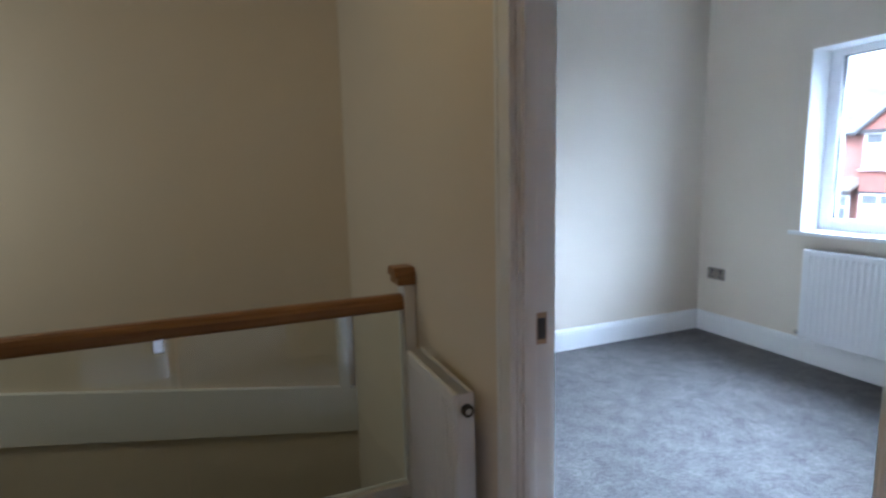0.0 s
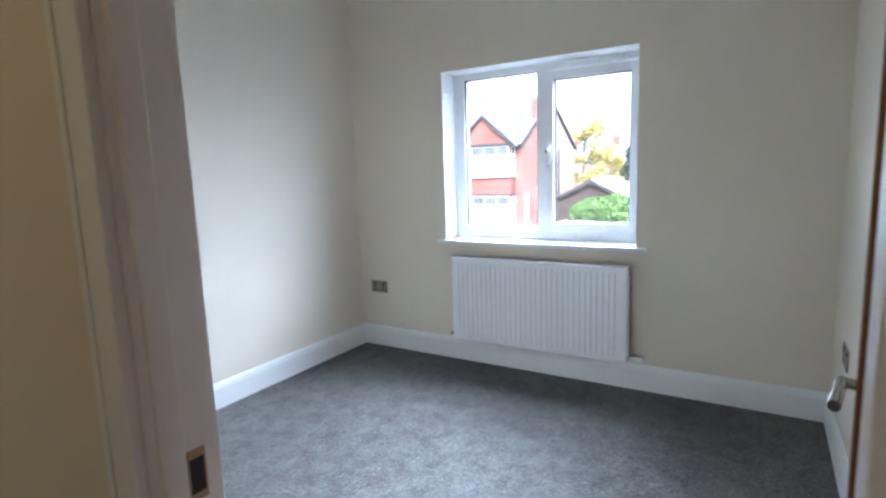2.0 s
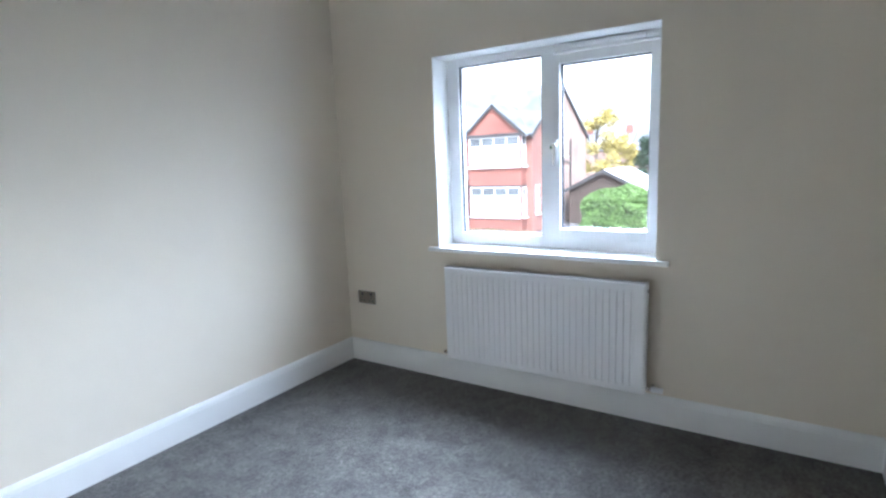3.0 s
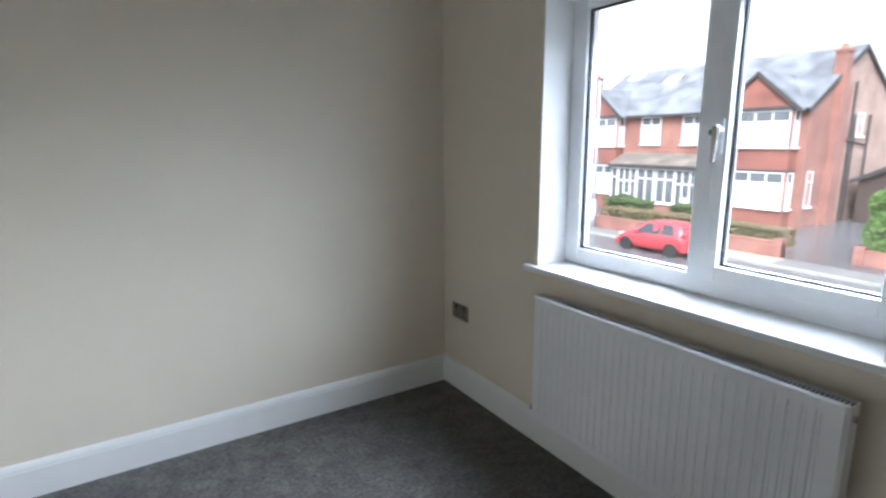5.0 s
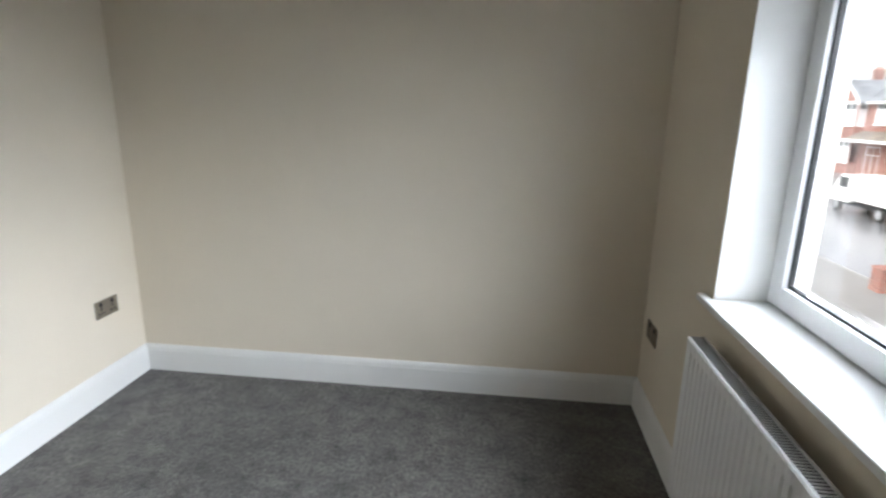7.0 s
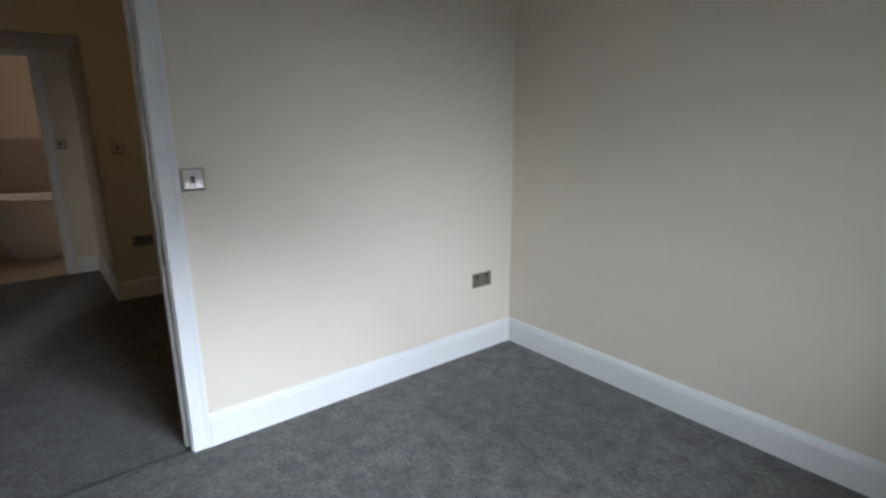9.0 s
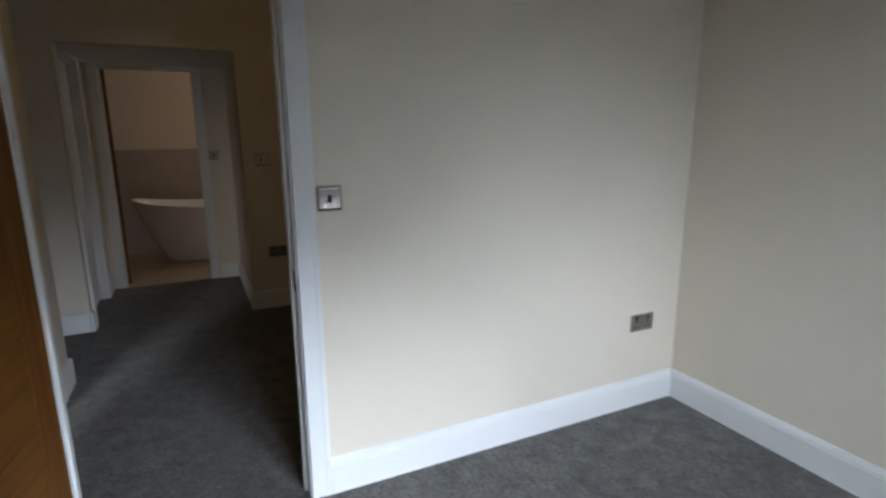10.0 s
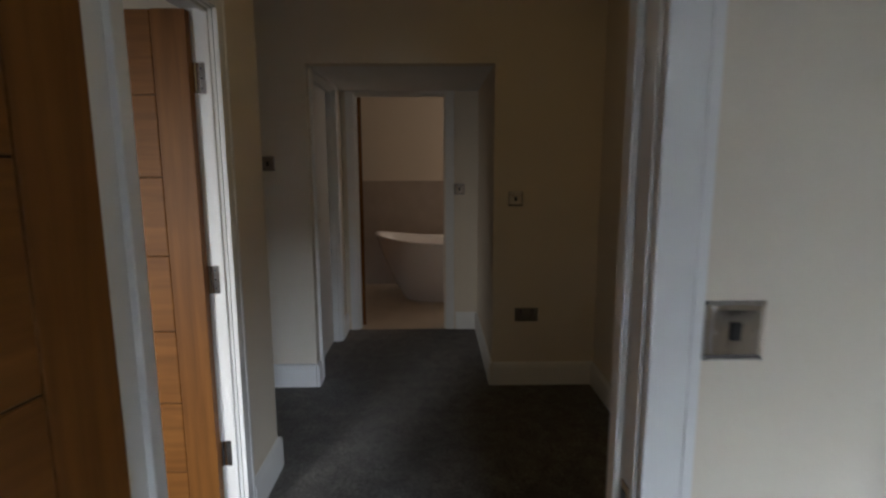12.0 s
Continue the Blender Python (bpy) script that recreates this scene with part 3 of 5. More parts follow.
# ---- bedroom window ----
win = thing("window_1", 3.70, (WY0 + WY1) / 2, WZ0, "white plastic casement window, fixed light beside an opening sash", "window")
win["kind"] = "structure"
win.matrix_world = Matrix.Identity(4)
FX = 3.662                     # inner face of the outer frame
S0, S1 = WY0 + 0.002, WY1 - 0.002
MZ0, MZ1 = WZ0 + 0.03, WZ1 - 0.004
ML, MR = 1.877, 1.804          # mullion
part("window_frame", soft(boxes((FX, FX + 0.07, S1 - 0.075, S1, MZ0, MZ1)), 0.004), UPVC, win)
part("window_frame", soft(boxes((FX, FX + 0.07, S0, S0 + 0.036, MZ0, MZ1)), 0.004), UPVC, win)
part("window_frame", soft(boxes((FX, FX + 0.07, S0 + 0.036, S1 - 0.075, MZ1 - 0.040, MZ1)), 0.004), UPVC, win)
part("window_frame", soft(boxes((FX, FX + 0.07, S0 + 0.036, S1 - 0.075, MZ0, MZ0 + 0.068)), 0.004), UPVC, win)
part("mullion", soft(boxes((FX - 0.002, FX + 0.068, MR, ML, MZ0 + 0.066, MZ1 - 0.038)), 0.004), UPVC, win)
sash = part("sash", soft(boxes((FX - 0.014, FX + 0.055, MR - 0.036, MR + 0.006, MZ0 + 0.058, MZ1 - 0.052)), 0.004), UPVC, win, "opening sash frame")
part("sash_rail", soft(boxes((FX - 0.014, FX + 0.055, S0 + 0.026, S0 + 0.072, MZ0 + 0.058, MZ1 - 0.052)), 0.004), UPVC, sash)
part("sash_rail", soft(boxes((FX - 0.014, FX + 0.055, S0 + 0.072, MR - 0.036, MZ1 - 0.102, MZ1 - 0.052)), 0.004), UPVC, sash)
part("sash_rail", soft(boxes((FX - 0.014, FX + 0.055, S0 + 0.072, MR - 0.036, MZ0 + 0.058, MZ0 + 0.110)), 0.004), UPVC, sash)
part("vent", soft(boxes((FX - 0.022, FX - 0.001, 1.334, 1.714, MZ1 - 0.036, MZ1 - 0.014)), 0.003), UPVC, win, "slim trickle vent above the sash")
GL = (ML, S1 - 0.075, MZ0 + 0.068, MZ1 - 0.040)
GR = (S0 + 0.072, MR - 0.036, MZ0 + 0.110, MZ1 - 0.102)
for ya, yb, za, zb in (GL, GR):
    g = 0.007
    part("gasket", boxes((FX + 0.016, FX + 0.034, ya, ya + g, za, zb), (FX + 0.016, FX + 0.034, yb - g, yb, za, zb), (FX + 0.016, FX + 0.034, ya + g, yb - g, za, za + g), (FX + 0.016, FX + 0.034, ya + g, yb - g, zb - g, zb)), GASKET, win, "black glazing gasket")
    pane = part("pane", boxes((FX + 0.024, FX + 0.030, ya + 0.003, yb - 0.003, za + 0.003, zb - 0.003)), PANE, win)
    pane.visible_shadow = False
bm = soft(boxes((FX - 0.026, FX - 0.013, MR - 0.026, MR - 0.006, 1.315, 1.425)), 0.004)
lock = part("handle", bm, UPVC, sash, "white and steel lever handle with a green button")
bm = bmesh.new()
prism(bm, [(MR - 0.025, 1.405), (MR - 0.007, 1.405), (MR - 0.006, 1.37), (MR - 0.011, 1.285), (MR - 0.019, 1.285), (MR - 0.026, 1.37)], FX - 0.058, FX - 0.040, 0)
part("lever", soft(bm, 0.003), POLISHED, lock)
bm = bmesh.new()
rod(bm, (FX - 0.026, MR - 0.016, 1.392), (FX - 0.045, MR - 0.016, 1.392), 0.011, seg=14)
part("neck", bm, UPVC, lock)
bm = bmesh.new()
rod(bm, (FX - 0.030, MR - 0.003, 1.382), (FX - 0.052, MR - 0.003, 1.382), 0.010, seg=14)
part("button", bm, GREEN, lock)
bm = bmesh.new()
prism(bm, [(3.4985, WY0 - 0.060), (3.4985, WY0 + 0.0015), (FX + 0.03, WY0 + 0.0015), (FX + 0.03, WY1 - 0.0015), (3.4985, WY1 - 0.0015), (3.4985, WY1 + 0.060), (3.468, WY1 + 0.060), (3.468, WY0 - 0.060)], WZ0 + 0.0015, WZ0 + 0.026, 2)
tagged(part("window_sill", soft(bm, 0.006, 3), TRIM), "deep white gloss window board with a rounded nose", "window sill", "", "structure")
# white painted reveal linings
tagged(part("window_reveal", boxes((3.502, FX + 0.01, WY1 - 0.0035, WY1 - 0.0005, WZ0 + 0.027, WZ1 - 0.004), (3.502, FX + 0.01, WY0 + 0.0005, WY0 + 0.0035, WZ0 + 0.027, WZ1 - 0.004), (3.502, FX + 0.01, WY0 + 0.0035, WY1 - 0.0035, WZ1 - 0.0035, WZ1 - 0.0005)), CEIL), "white painted window reveal", "window reveal", "", "structure")

# ---- radiators ----


def radiator(name, wide, high, label, pitch=0.0335, depth=0.062):
    """A panel radiator. Local: x out of the wall, y along it from 0, z up from its lower edge; the wall is at x = 0."""
    root = thing(name, 0, 0, 0, label, "radiator")
    f = 0.036 + depth
    bm = bmesh.new()
    rim, deep = 0.030, 0.0055
    n = int((wide - 2 * 0.03) / pitch)
    start = (wide - n * pitch) / 2
    prof = [(0.0, f - 0.010), (0.010, f - 0.001), (start, f)]
    for i in range(n):
        a = start + i * pitch
        prof += [(a + 0.005, f), (a + 0.010, f - deep), (a + 0.017, f - deep), (a + 0.022, f)]
    prof += [(wide - start, f), (wide - 0.010, f - 0.001), (wide, f - 0.010)]
    zs = [0.0, 0.010, rim, rim + 0.016, high - rim - 0.016, high - rim, high - 0.004, high]
    grid = []
    for k, z in enumerate(zs):
        row = []
        for y, x in prof:
            d = x
            if k in (0, 7):
                d = f - 0.004
            elif k in (1, 2, 5, 6):
                d = max(x, f - 0.001) if 0.011 < y < wide - 0.011 else x
            row.append(bm.verts.new((d, y, z)))
        grid.append(row)
    for a, b in zip(grid, grid[1:]):
        for i in range(len(prof) - 1):
            bm.faces.new((a[i], a[i + 1], b[i + 1], b[i]))
    part("front_panel", bm, ENAMEL, root, "white pressed steel panel with upright flutes")
    part("back_panel", soft(boxes((0.036, 0.044, 0.004, wide - 0.004, 0.004, high - 0.012)), 0.002, 1), ENAMEL, root)
    for y in (0.0, wide - 0.0012):
        part("side_panel", boxes((0.040, f - 0.009, y, y + 0.0012, 0.006, high)), ENAMEL, root)
    part("grille", boxes((0.047, f - 0.012, 0.006, wide - 0.006, high - 0.012, high - 0.006)), GRILLE, root, "dark slotted top grille")
    bm = bmesh.new()
    for x0, x1 in ((0.042, 0.047), (f - 0.012, f - 0.004)):
        box(bm, x0, x1, 0.002, wide - 0.002, high - 0.012, high + 0.0005)
    y = 0.012
    while y < wide - 0.012:
        box(bm, 0.047, f - 0.012, y, y + 0.0022, high - 0.008, high - 0.003)
        y += 0.011
    part("top_cover", bm, ENAMEL, root, "white top cover with slots")
    for y in (0.09, wide - 0.11):
        part("bracket", boxes((0.0005, 0.038, y, y + 0.03, 0.04, high - 0.05)), ENAMEL, root)
    return root


rad = radiator("radiator", 1.127, 0.552, "white panel radiator on the wall under the window")
rad.matrix_world = pose(X1, 2.385, 0.173, 0, 0, 180)
bm = bmesh.new()
rod(bm, (0.055, 1.118, 0.020), (0.055, 1.150, 0.020), 0.009, seg=12)
rod(bm, (0.055, 1.150, 0.020), (0.055, 1.152, 0.020), 0.012, seg=12)
rod(bm, (0.055, 1.150, 0.020), (0.004, 1.150, 0.020), 0.0075, seg=12)
part("valve", bm, POLISHED_DARK, rad, "dark nickel radiator valve and pipe")
bm = bmesh.new()
rod(bm, (0.055, 1.150, 0.020), (0.055, 1.205, 0.020), 0.015, 0.0135, seg=18)
part("valve_cap", soft(bm, 0.002, 1), UPVC, rad, "white valve cap")
bm = bmesh.new()
rod(bm, (0.055, 0.004, 0.020), (0.055, -0.040, 0.020), 0.011, seg=12)
rod(bm, (0.055, -0.032, 0.020), (0.004, -0.032, 0.020), 0.008, seg=12)
part("tail_pipe", bm, POLISHED_DARK, rad, "dark nickel tail pipe")
bm = bmesh.new()
rod(bm, (0.07, 1.121, 0.515), (0.07, 1.134, 0.515), 0.009, seg=12)
part("bleed_plug", bm, POLISHED, rad, "chrome bleed plug")

lrad = radiator("radiator", 0.40, 0.56, "short white panel radiator on the landing wall")
lrad.matrix_world = pose(LX, 1.875, 0.098, 0, 0, 180)
bm = bmesh.new()
rod(bm, (0.062, 0.399, 0.515), (0.062, 0.412, 0.515), 0.017, seg=18)
part("end_plug", bm, BLACK, lrad, "dark round end plug")
bm = bmesh.new()
rod(bm, (0.062, 0.401, 0.515), (0.062, 0.414, 0.515), 0.009, seg=12)
part("bleed_plug", bm, POLISHED, lrad)

# ---- electrical plates ----


def socket(name, x, y, z, turn, label, wide=0.147, high=0.087):
    """A double socket. Local: x out of the wall, y along it, z up, about its centre."""
    root = thing(name, x, y, z, label, "socket")
    root.matrix_world = pose(x, y, z, 0, 0, turn)
    part("plate", soft(boxes((0.0008, 0.007, -wide / 2, wide / 2, -high / 2, high / 2)), 0.0025, 2), CHROME, root, "brushed nickel plate")
    for c in (-wide * 0.25, wide * 0.25):
        part("rocker", soft(boxes((0.0065, 0.0098, c - 0.008, c + 0.008, 0.013, 0.034)), 0.001, 1), BLACK, root, "dark rocker switch")
        bm = bmesh.new()
        box(bm, 0.0068, 0.0076, c - 0.004, c + 0.004, -0.006, 0.008)
        box(bm, 0.0068, 0.0074, c - 0.017, c - 0.007, -0.026, -0.016)
        box(bm, 0.0068, 0.0074, c + 0.007, c + 0.017, -0.026, -0.016)
        part("pin_holes", bm, BLACK, root, "dark pin holes")
    return root


def switch(name, x, y, z, turn, label, size=0.0875):
    root = thing(name, x, y, z, label, "light switch")
    root.matrix_world = pose(x, y, z, 0, 0, turn)
    h = size / 2
    part("back_plate", boxes((0.0008, 0.003, -h, h, -h, h)), BLACK, root, "dark gasket edge")
    bm = bmesh.new()
    # dished plate with a rolled edge
    n = 14
    grid = []
    for i in range(n + 1):
        row = []
        for j in range(n + 1):
            p, q = -1 + 2 * i / n, -1 + 2 * j / n
            edge = max(abs(p), abs(q))
            dish = 0.0095 - 0.0035 * (1 - min(1.0, (p * p + q * q) / 1.2)) if edge < 0.93 else 0.0095 - 0.0065 * (edge - 0.93) / 0.07
            row.append(bm.verts.new((dish, p * h, q * h)))
        grid.append(row)
    for i in range(n):
        for j in range(n):
            bm.faces.new((grid[i][j], grid[i + 1][j], grid[i + 1][j + 1], grid[i][j + 1]))
    part("plate", bm, POLISHED_DARK, root, "polished nickel plate", smooth=True)
    part("rocker", soft(boxes((0.006, 0.0105, -0.0075, 0.0075, -0.013, 0.013)), 0.0012, 1), BLACK, root, "dark rocker")
    for y in (-h * 0.68, h * 0.68):
        bm = bmesh.new()
        rod(bm, (0.0060, y, 0), (0.0080, y, 0), 0.0038, seg=12)
        part("screw", bm, POLISHED, root)
    return root


socket("wall_socket", X1, 3.066, 0.449, 180, "brushed nickel double socket low on the window wall")
socket("wall_socket", X0, 2.985, 0.447, 0, "brushed nickel double socket low on the door wall")
socket("wall_socket", 3.06, Y0, 0.475, 90, "brushed nickel double socket behind the open door")
socket("wall_socket", SX, 1.594, 0.462, 0, "brushed nickel double socket on the landing")
switch("light_switch", X0, 1.442, 1.158, 0, "brushed nickel light switch beside the doorway")
switch("light_switch", SX, 1.514, 1.191, 0, "brushed nickel light switch on the landing end wall")
switch("light_switch", SX, 0.020, 1.407, 0, "brushed nickel control plate on the landing end wall", 0.085)
switch("light_switch", BX, 1.228, 1.199, 0, "brushed nickel light switch beside the bathroom doorway")

# flush ceiling light added over the landing, out of view, as a low warm fill
lit = thing("added_ceiling_light", 0.10, 1.45, CEILING, "unseen round flush ceiling light, added for a warm glow on the landing", "ceiling light")
part("base", rod(bmesh.new(), (0, 0, -0.02), (0, 0, 0), 0.16, seg=32), TRIM, lit)
GLOW = bpy.data.materials.new("warm_lamp_diffuser")
GLOW.use_nodes = True
gb = GLOW.node_tree.nodes["Principled BSDF"]
gb.inputs["Base Color"].default_value = (0.8, 0.75, 0.65, 1)
gb.inputs["Emission Color"].default_value, gb.inputs["Emission Strength"].default_value = (1.0, 0.63, 0.21, 1), LAMP_GLOW
part("diffuser", rod(bmesh.new(), (0, 0, -0.06), (0, 0, -0.02), 0.11, 0.145, seg=32), GLOW, lit, "warm glowing opal diffuser")

# ---- landing balustrade ----
bal = thing("balustrade", 0, 2.085, 0, "glass landing balustrade with an oak handrail", "balustrade")
RX0, RX1 = -0.778, 0.752
bm = bmesh.new()
prism(bm, [(-0.030, 0.748), (0.030, 0.748), (0.034, 0.758), (0.034, 0.782), (0.028, 0.797), (0.014, 0.803), (-0.014, 0.803), (-0.028, 0.797), (-0.034, 0.782), (-0.034, 0.758)], RX0, RX1, 0)
part("handrail", bm, OAK_RAIL, bal, "oiled oak handrail")
for a, b in ((RX0 + 0.02, -0.005), (0.003, RX1 - 0.004)):
    part("pane", soft(boxes((a, b, -0.004, 0.004, 0.062, 0.7475)), 0.001, 1), RAILGLASS, bal, "clear glass panel")
part("base_rail", soft(boxes((RX0, RX1, -0.024, 0.024, 0.0, 0.062)), 0.003, 1), TRIM, bal, "white base rail")
for x in (-0.05, -0.70):
    part("clip", soft(boxes((x - 0.016, x + 0.016, -0.011, 0.011, 0.700, 0.7485)), 0.003, 1), POLISHED, bal, "polished glass clip")
part("fascia", boxes((RX0, LX - 0.002, 0.031, 0.049, -0.26, 0.045)), TRIM, bal, "white landing edge board")
newel = thing("newel_post", 0.772, 2.085, 0, "white half newel post with an oak cap", "newel post")
part("post", soft(boxes((-0.021, 0.0215, -0.040, 0.040, 0, 0.842)), 0.002, 1), TRIM, newel)
bm = boxes((-0.045, 0.0215, -0.050, 0.050, 0.842, 0.872))
prism(bm, [(-0.050, 0.872), (0.050, 0.872), (0.050, 0.890), (0.036, 0.906), (-0.036, 0.906), (-0.050, 0.890)], -0.055, 0.0215, 0)
part("cap", soft(bm, 0.002, 1), OAK_RAIL, newel, "oak cap")
string = thing("stair_string", 0, STAIR_Y, 0, "white painted stair string along the stairwell wall", "stair string")
bm = bmesh.new()
prism(bm, [(-1.0, 0.31), (0.70, 0.045), (0.70, 0.55), (0.755, 0.55), (0.755, 0.03), (0.793, 0.03), (0.793, -0.235), (-1.0, 0.06)], -0.034, -0.0012, 1)
part("board", bm, TRIM, string)

# ---- bathroom ----
tub = thing("bathtub", -3.90, 1.24, 0, "white freestanding slipper bathtub on a stone floor", "bathtub")
bm = bmesh.new()
rings = []
levels = [(0.0, 0.60, 0.58, 0.0), (0.02, 0.63, 0.62, 0.0), (0.20, 0.74, 0.80, 0.0), (0.45, 0.88, 0.94, 0.02), (0.60, 0.96, 1.0, 0.05), (0.625, 0.985, 1.03, 0.055), (0.63, 0.955, 0.985, 0.055), (0.60, 0.93, 0.95, 0.05), (0.35, 0.80, 0.82, 0.0), (0.14, 0.62, 0.62, 0.0)]
for z, sl, sw, lift in levels:
    ring = []
    for i in range(48):
        a = 2 * math.pi * i / 48
        c, s = math.cos(a), math.sin(a)
        px = 0.37 * sw * math.copysign(abs(c) ** 0.8, c)
        py = 0.86 * sl * math.copysign(abs(s) ** 0.8, s)
        ring.append(bm.verts.new((px, py, z + lift * abs(s) ** 2 * 1.4)))
    rings.append(ring)
for a, b in zip(rings, rings[1:]):
    for i in range(48):
        bm.faces.new((a[i], a[(i + 1) % 48], b[(i + 1) % 48], b[i]))
bm.faces.new(rings[0]), bm.faces.new(rings[-1])
part("shell", bm, ACRYLIC, tub, smooth=True)
bm = bmesh.new()
rod(bm, (0.0, 0.0, 0.141), (0.0, 0.0, 0.146), 0.035, seg=20)
part("waste", bm, POLISHED, tub, "chrome waste")

# ---- street: ground, road, pavements ----
setting("ground", boxes((3.8, 900, -600, 700, ROAD - 0.6, ROAD - 0.03), (-600, 3.8, -600, 700, ROAD - 0.6, ROAD - 0.03)), SOIL, "flat suburban ground", "ground")
setting("road", boxes((13.93, 22.7, -150, 190, ROAD - 0.1, ROAD)), ASPHALT, "damp grey asphalt street", "road")
setting("pavement_near", boxes((13.60, 13.80, -150, 190, ROAD - 0.1, GROUND)), PAVING, "grey concrete pavement", "pavement")
setting("pavement_far", boxes((22.83, 24.1, -150, 190, ROAD - 0.1, GROUND)), PAVING, "grey concrete pavement", "pavement")
setting("front_drive", boxes((3.8, 13.598, -12, 30, ROAD - 0.1, GROUND)), PAVING, "grey paved forecourt", "pavement")
setting("far_gardens", boxes((24.1, 60, -40, 80, ROAD - 0.1, GROUND + 0.01)), ASPHALT, "grey tarmac drives and front gardens", "ground")
for nm, kx0, kx1 in (("kerb_near", 13.80, 13.93), ("kerb_far", 22.70, 22.83)):
    kerb = tagged(part(nm, boxes((kx0 + 0.01, kx1 - 0.01, -150, 190, ROAD - 0.1, GROUND - 0.012)), KERB), "concrete kerb stones", "kerb", "", "structure")
    stone = None
    for i in range(44):
        y = 0.5 + i * 0.915
        if stone is None:
            stone = part("kerb_stone", soft(boxes((kx0, kx1, 0, 0.905, ROAD - 0.08, GROUND + 0.004)), 0.012, 1), KERB, kerb)
            stone.location = (0, y, 0)
        else:
            o = bpy.data.objects.new("kerb_stone", stone.data)
            scene.collection.objects.link(o)
            o.parent, o.location = kerb, (0, y, 0)
setting("drive_crossing", boxes((22.84, 24.09, 10.7, 13.0, GROUND + 0.001, GROUND + 0.008)), material("buff_paving_patch", (0.34, 0.29, 0.22), rough=0.8, vary=0.12, scale=2), "buff paving slab patch in the pavement", "pavement")


def scatter_leaves(name, mat, parent, count, size, inside, seed, label=""):
    """Many small folded leaves at the places that inside() gives."""
    rng = random.Random(seed)
    verts, faces = [], []
    for _ in range(count):
        c = Vector(inside(rng))
        u = Vector((rng.gauss(0, 1), rng.gauss(0, 1), rng.gauss(0, 0.8))).normalized()
        v = u.orthogonal().normalized()
        v.rotate(Matrix.Rotation(rng.uniform(0, 6.28), 3, u))
        s = size * rng.uniform(0.6, 1.3)
        k = len(verts)
        verts += [c - u * s, c + v * s * 0.5, c + u * s, c - v * s * 0.5]
        faces += [(k, k + 1, k + 2), (k, k + 2, k + 3)]
    me = bpy.data.meshes.new(name)
    me.from_pydata([tuple(p) for p in verts], [], faces)
    me.materials.append(mat)
    ob = new(name, me)
    ob.parent = parent
    if label:
        ob["label"] = label
    return ob


def hedge(name, x, y, z, lx, ly, lz, mat, count, size, label, seed, bulge=0.16):
    root = thing(name, x, y, z, label, "hedge")

    def lump(px, py, pz):
        return noise.noise(Vector((px * 1.3 + seed, py * 1.3, pz * 1.3)))

    def inside(rng):
        f = rng.random()
        px, py, pz = rng.uniform(0, lx), rng.uniform(0, ly), rng.uniform(0.05, lz)
        d = abs(rng.gauss(0, 0.05))
        if f < 0.34:
            px = d
        elif f < 0.55:
            py = d if f < 0.45 else ly - d
        elif f < 0.9:
            pz = lz - d
        else:
            px = lx - d
        k = lump(px, py, pz) * bulge
        cx, cy = lx / 2, ly / 2
        w = Vector((px - cx, py - cy, (pz - lz * 0.3) * 0.9))
        w = w * (1 + k / max(0.3, w.length) * 1.3)
        # rounded shoulders
        r = max(abs(w.x) / (lx / 2), abs(w.y) / (ly / 2))
        top = lz * (1 - 0.16 * max(0, r - 0.45) ** 2 * 3)
        return (w.x + cx, w.y + cy, max(0.03, min(w.z / 0.9 + lz * 0.3, top + k)))

    scatter_leaves("foliage", mat, root, count, size, inside, seed)
    bm = bmesh.new()
    box(bm, lx * 0.08, lx * 0.92, ly * 0.05, ly * 0.95, 0.0, lz * 0.86)
    bmesh.ops.subdivide_edges(bm, edges=bm.edges[:], cuts=5, use_grid_fill=True)
    for v in bm.verts:
        if v.co.z > 0.02:
            v.co += Vector((noise.noise(v.co * 1.7), noise.noise(v.co * 1.7 + Vector((9, 0, 0))), noise.noise(v.co * 1.7 + Vector((0, 9, 0))))) * 0.16
    # the shade inside the hedge is put into the twigs' dark colour
    part("twigs", bm, material("shaded_twigs", (0.03, 0.045, 0.015), rough=0.9, vary=0.3, scale=5), root, "twiggy core, coloured dark as inner shade")
    return root


def tree(name, x, y, z, high, spread, mat, count, size, label, seed, trunk_r=0.18, low=0.3, cone=False):
    root = thing(name, x, y, z, label, "tree")
    rng = random.Random(seed)
    bm = bmesh.new()
    rod(bm, (0, 0, -0.05), (0.05, 0.03, high * 0.55), trunk_r, trunk_r * 0.5, 10)
    rod(bm, (0.05, 0.03, high * 0.54), (0, 0.1, high * 0.92), trunk_r * 0.5, trunk_r * 0.12, 8)
    clumps = []
    for i in range(26):
        a, h = rng.uniform(0, 6.28), rng.uniform(low, 0.97)
        w = spread * ((1.02 - h) * 0.95 if cone else math.sin(min(1.0, (1.03 - h) / (1.03 - low) * 1.0) * 2.3 + 0.35)) * rng.uniform(0.45, 1.0)
        tip = Vector((math.cos(a) * w, math.sin(a) * w, high * h))
        rod(bm, (0.03, 0.02, high * max(0.12, h - 0.22)), tip, trunk_r * 0.22, trunk_r * 0.04, 6)
        clumps.append((tip, spread * rng.uniform(0.2, 0.36)))
    part("trunk", bm, BARK, root, "grey trunk with limbs")

    def inside(r):
        c, rad = clumps[r.randrange(len(clumps))]
        d = Vector((r.gauss(0, 1), r.gauss(0, 1), r.gauss(0, 0.8)))
        return c + d.normalized() * rad * r.random() ** 0.45

    scatter_leaves("crown", mat, root, count, size, inside, seed)
    return root


# ---- houses across the street ----


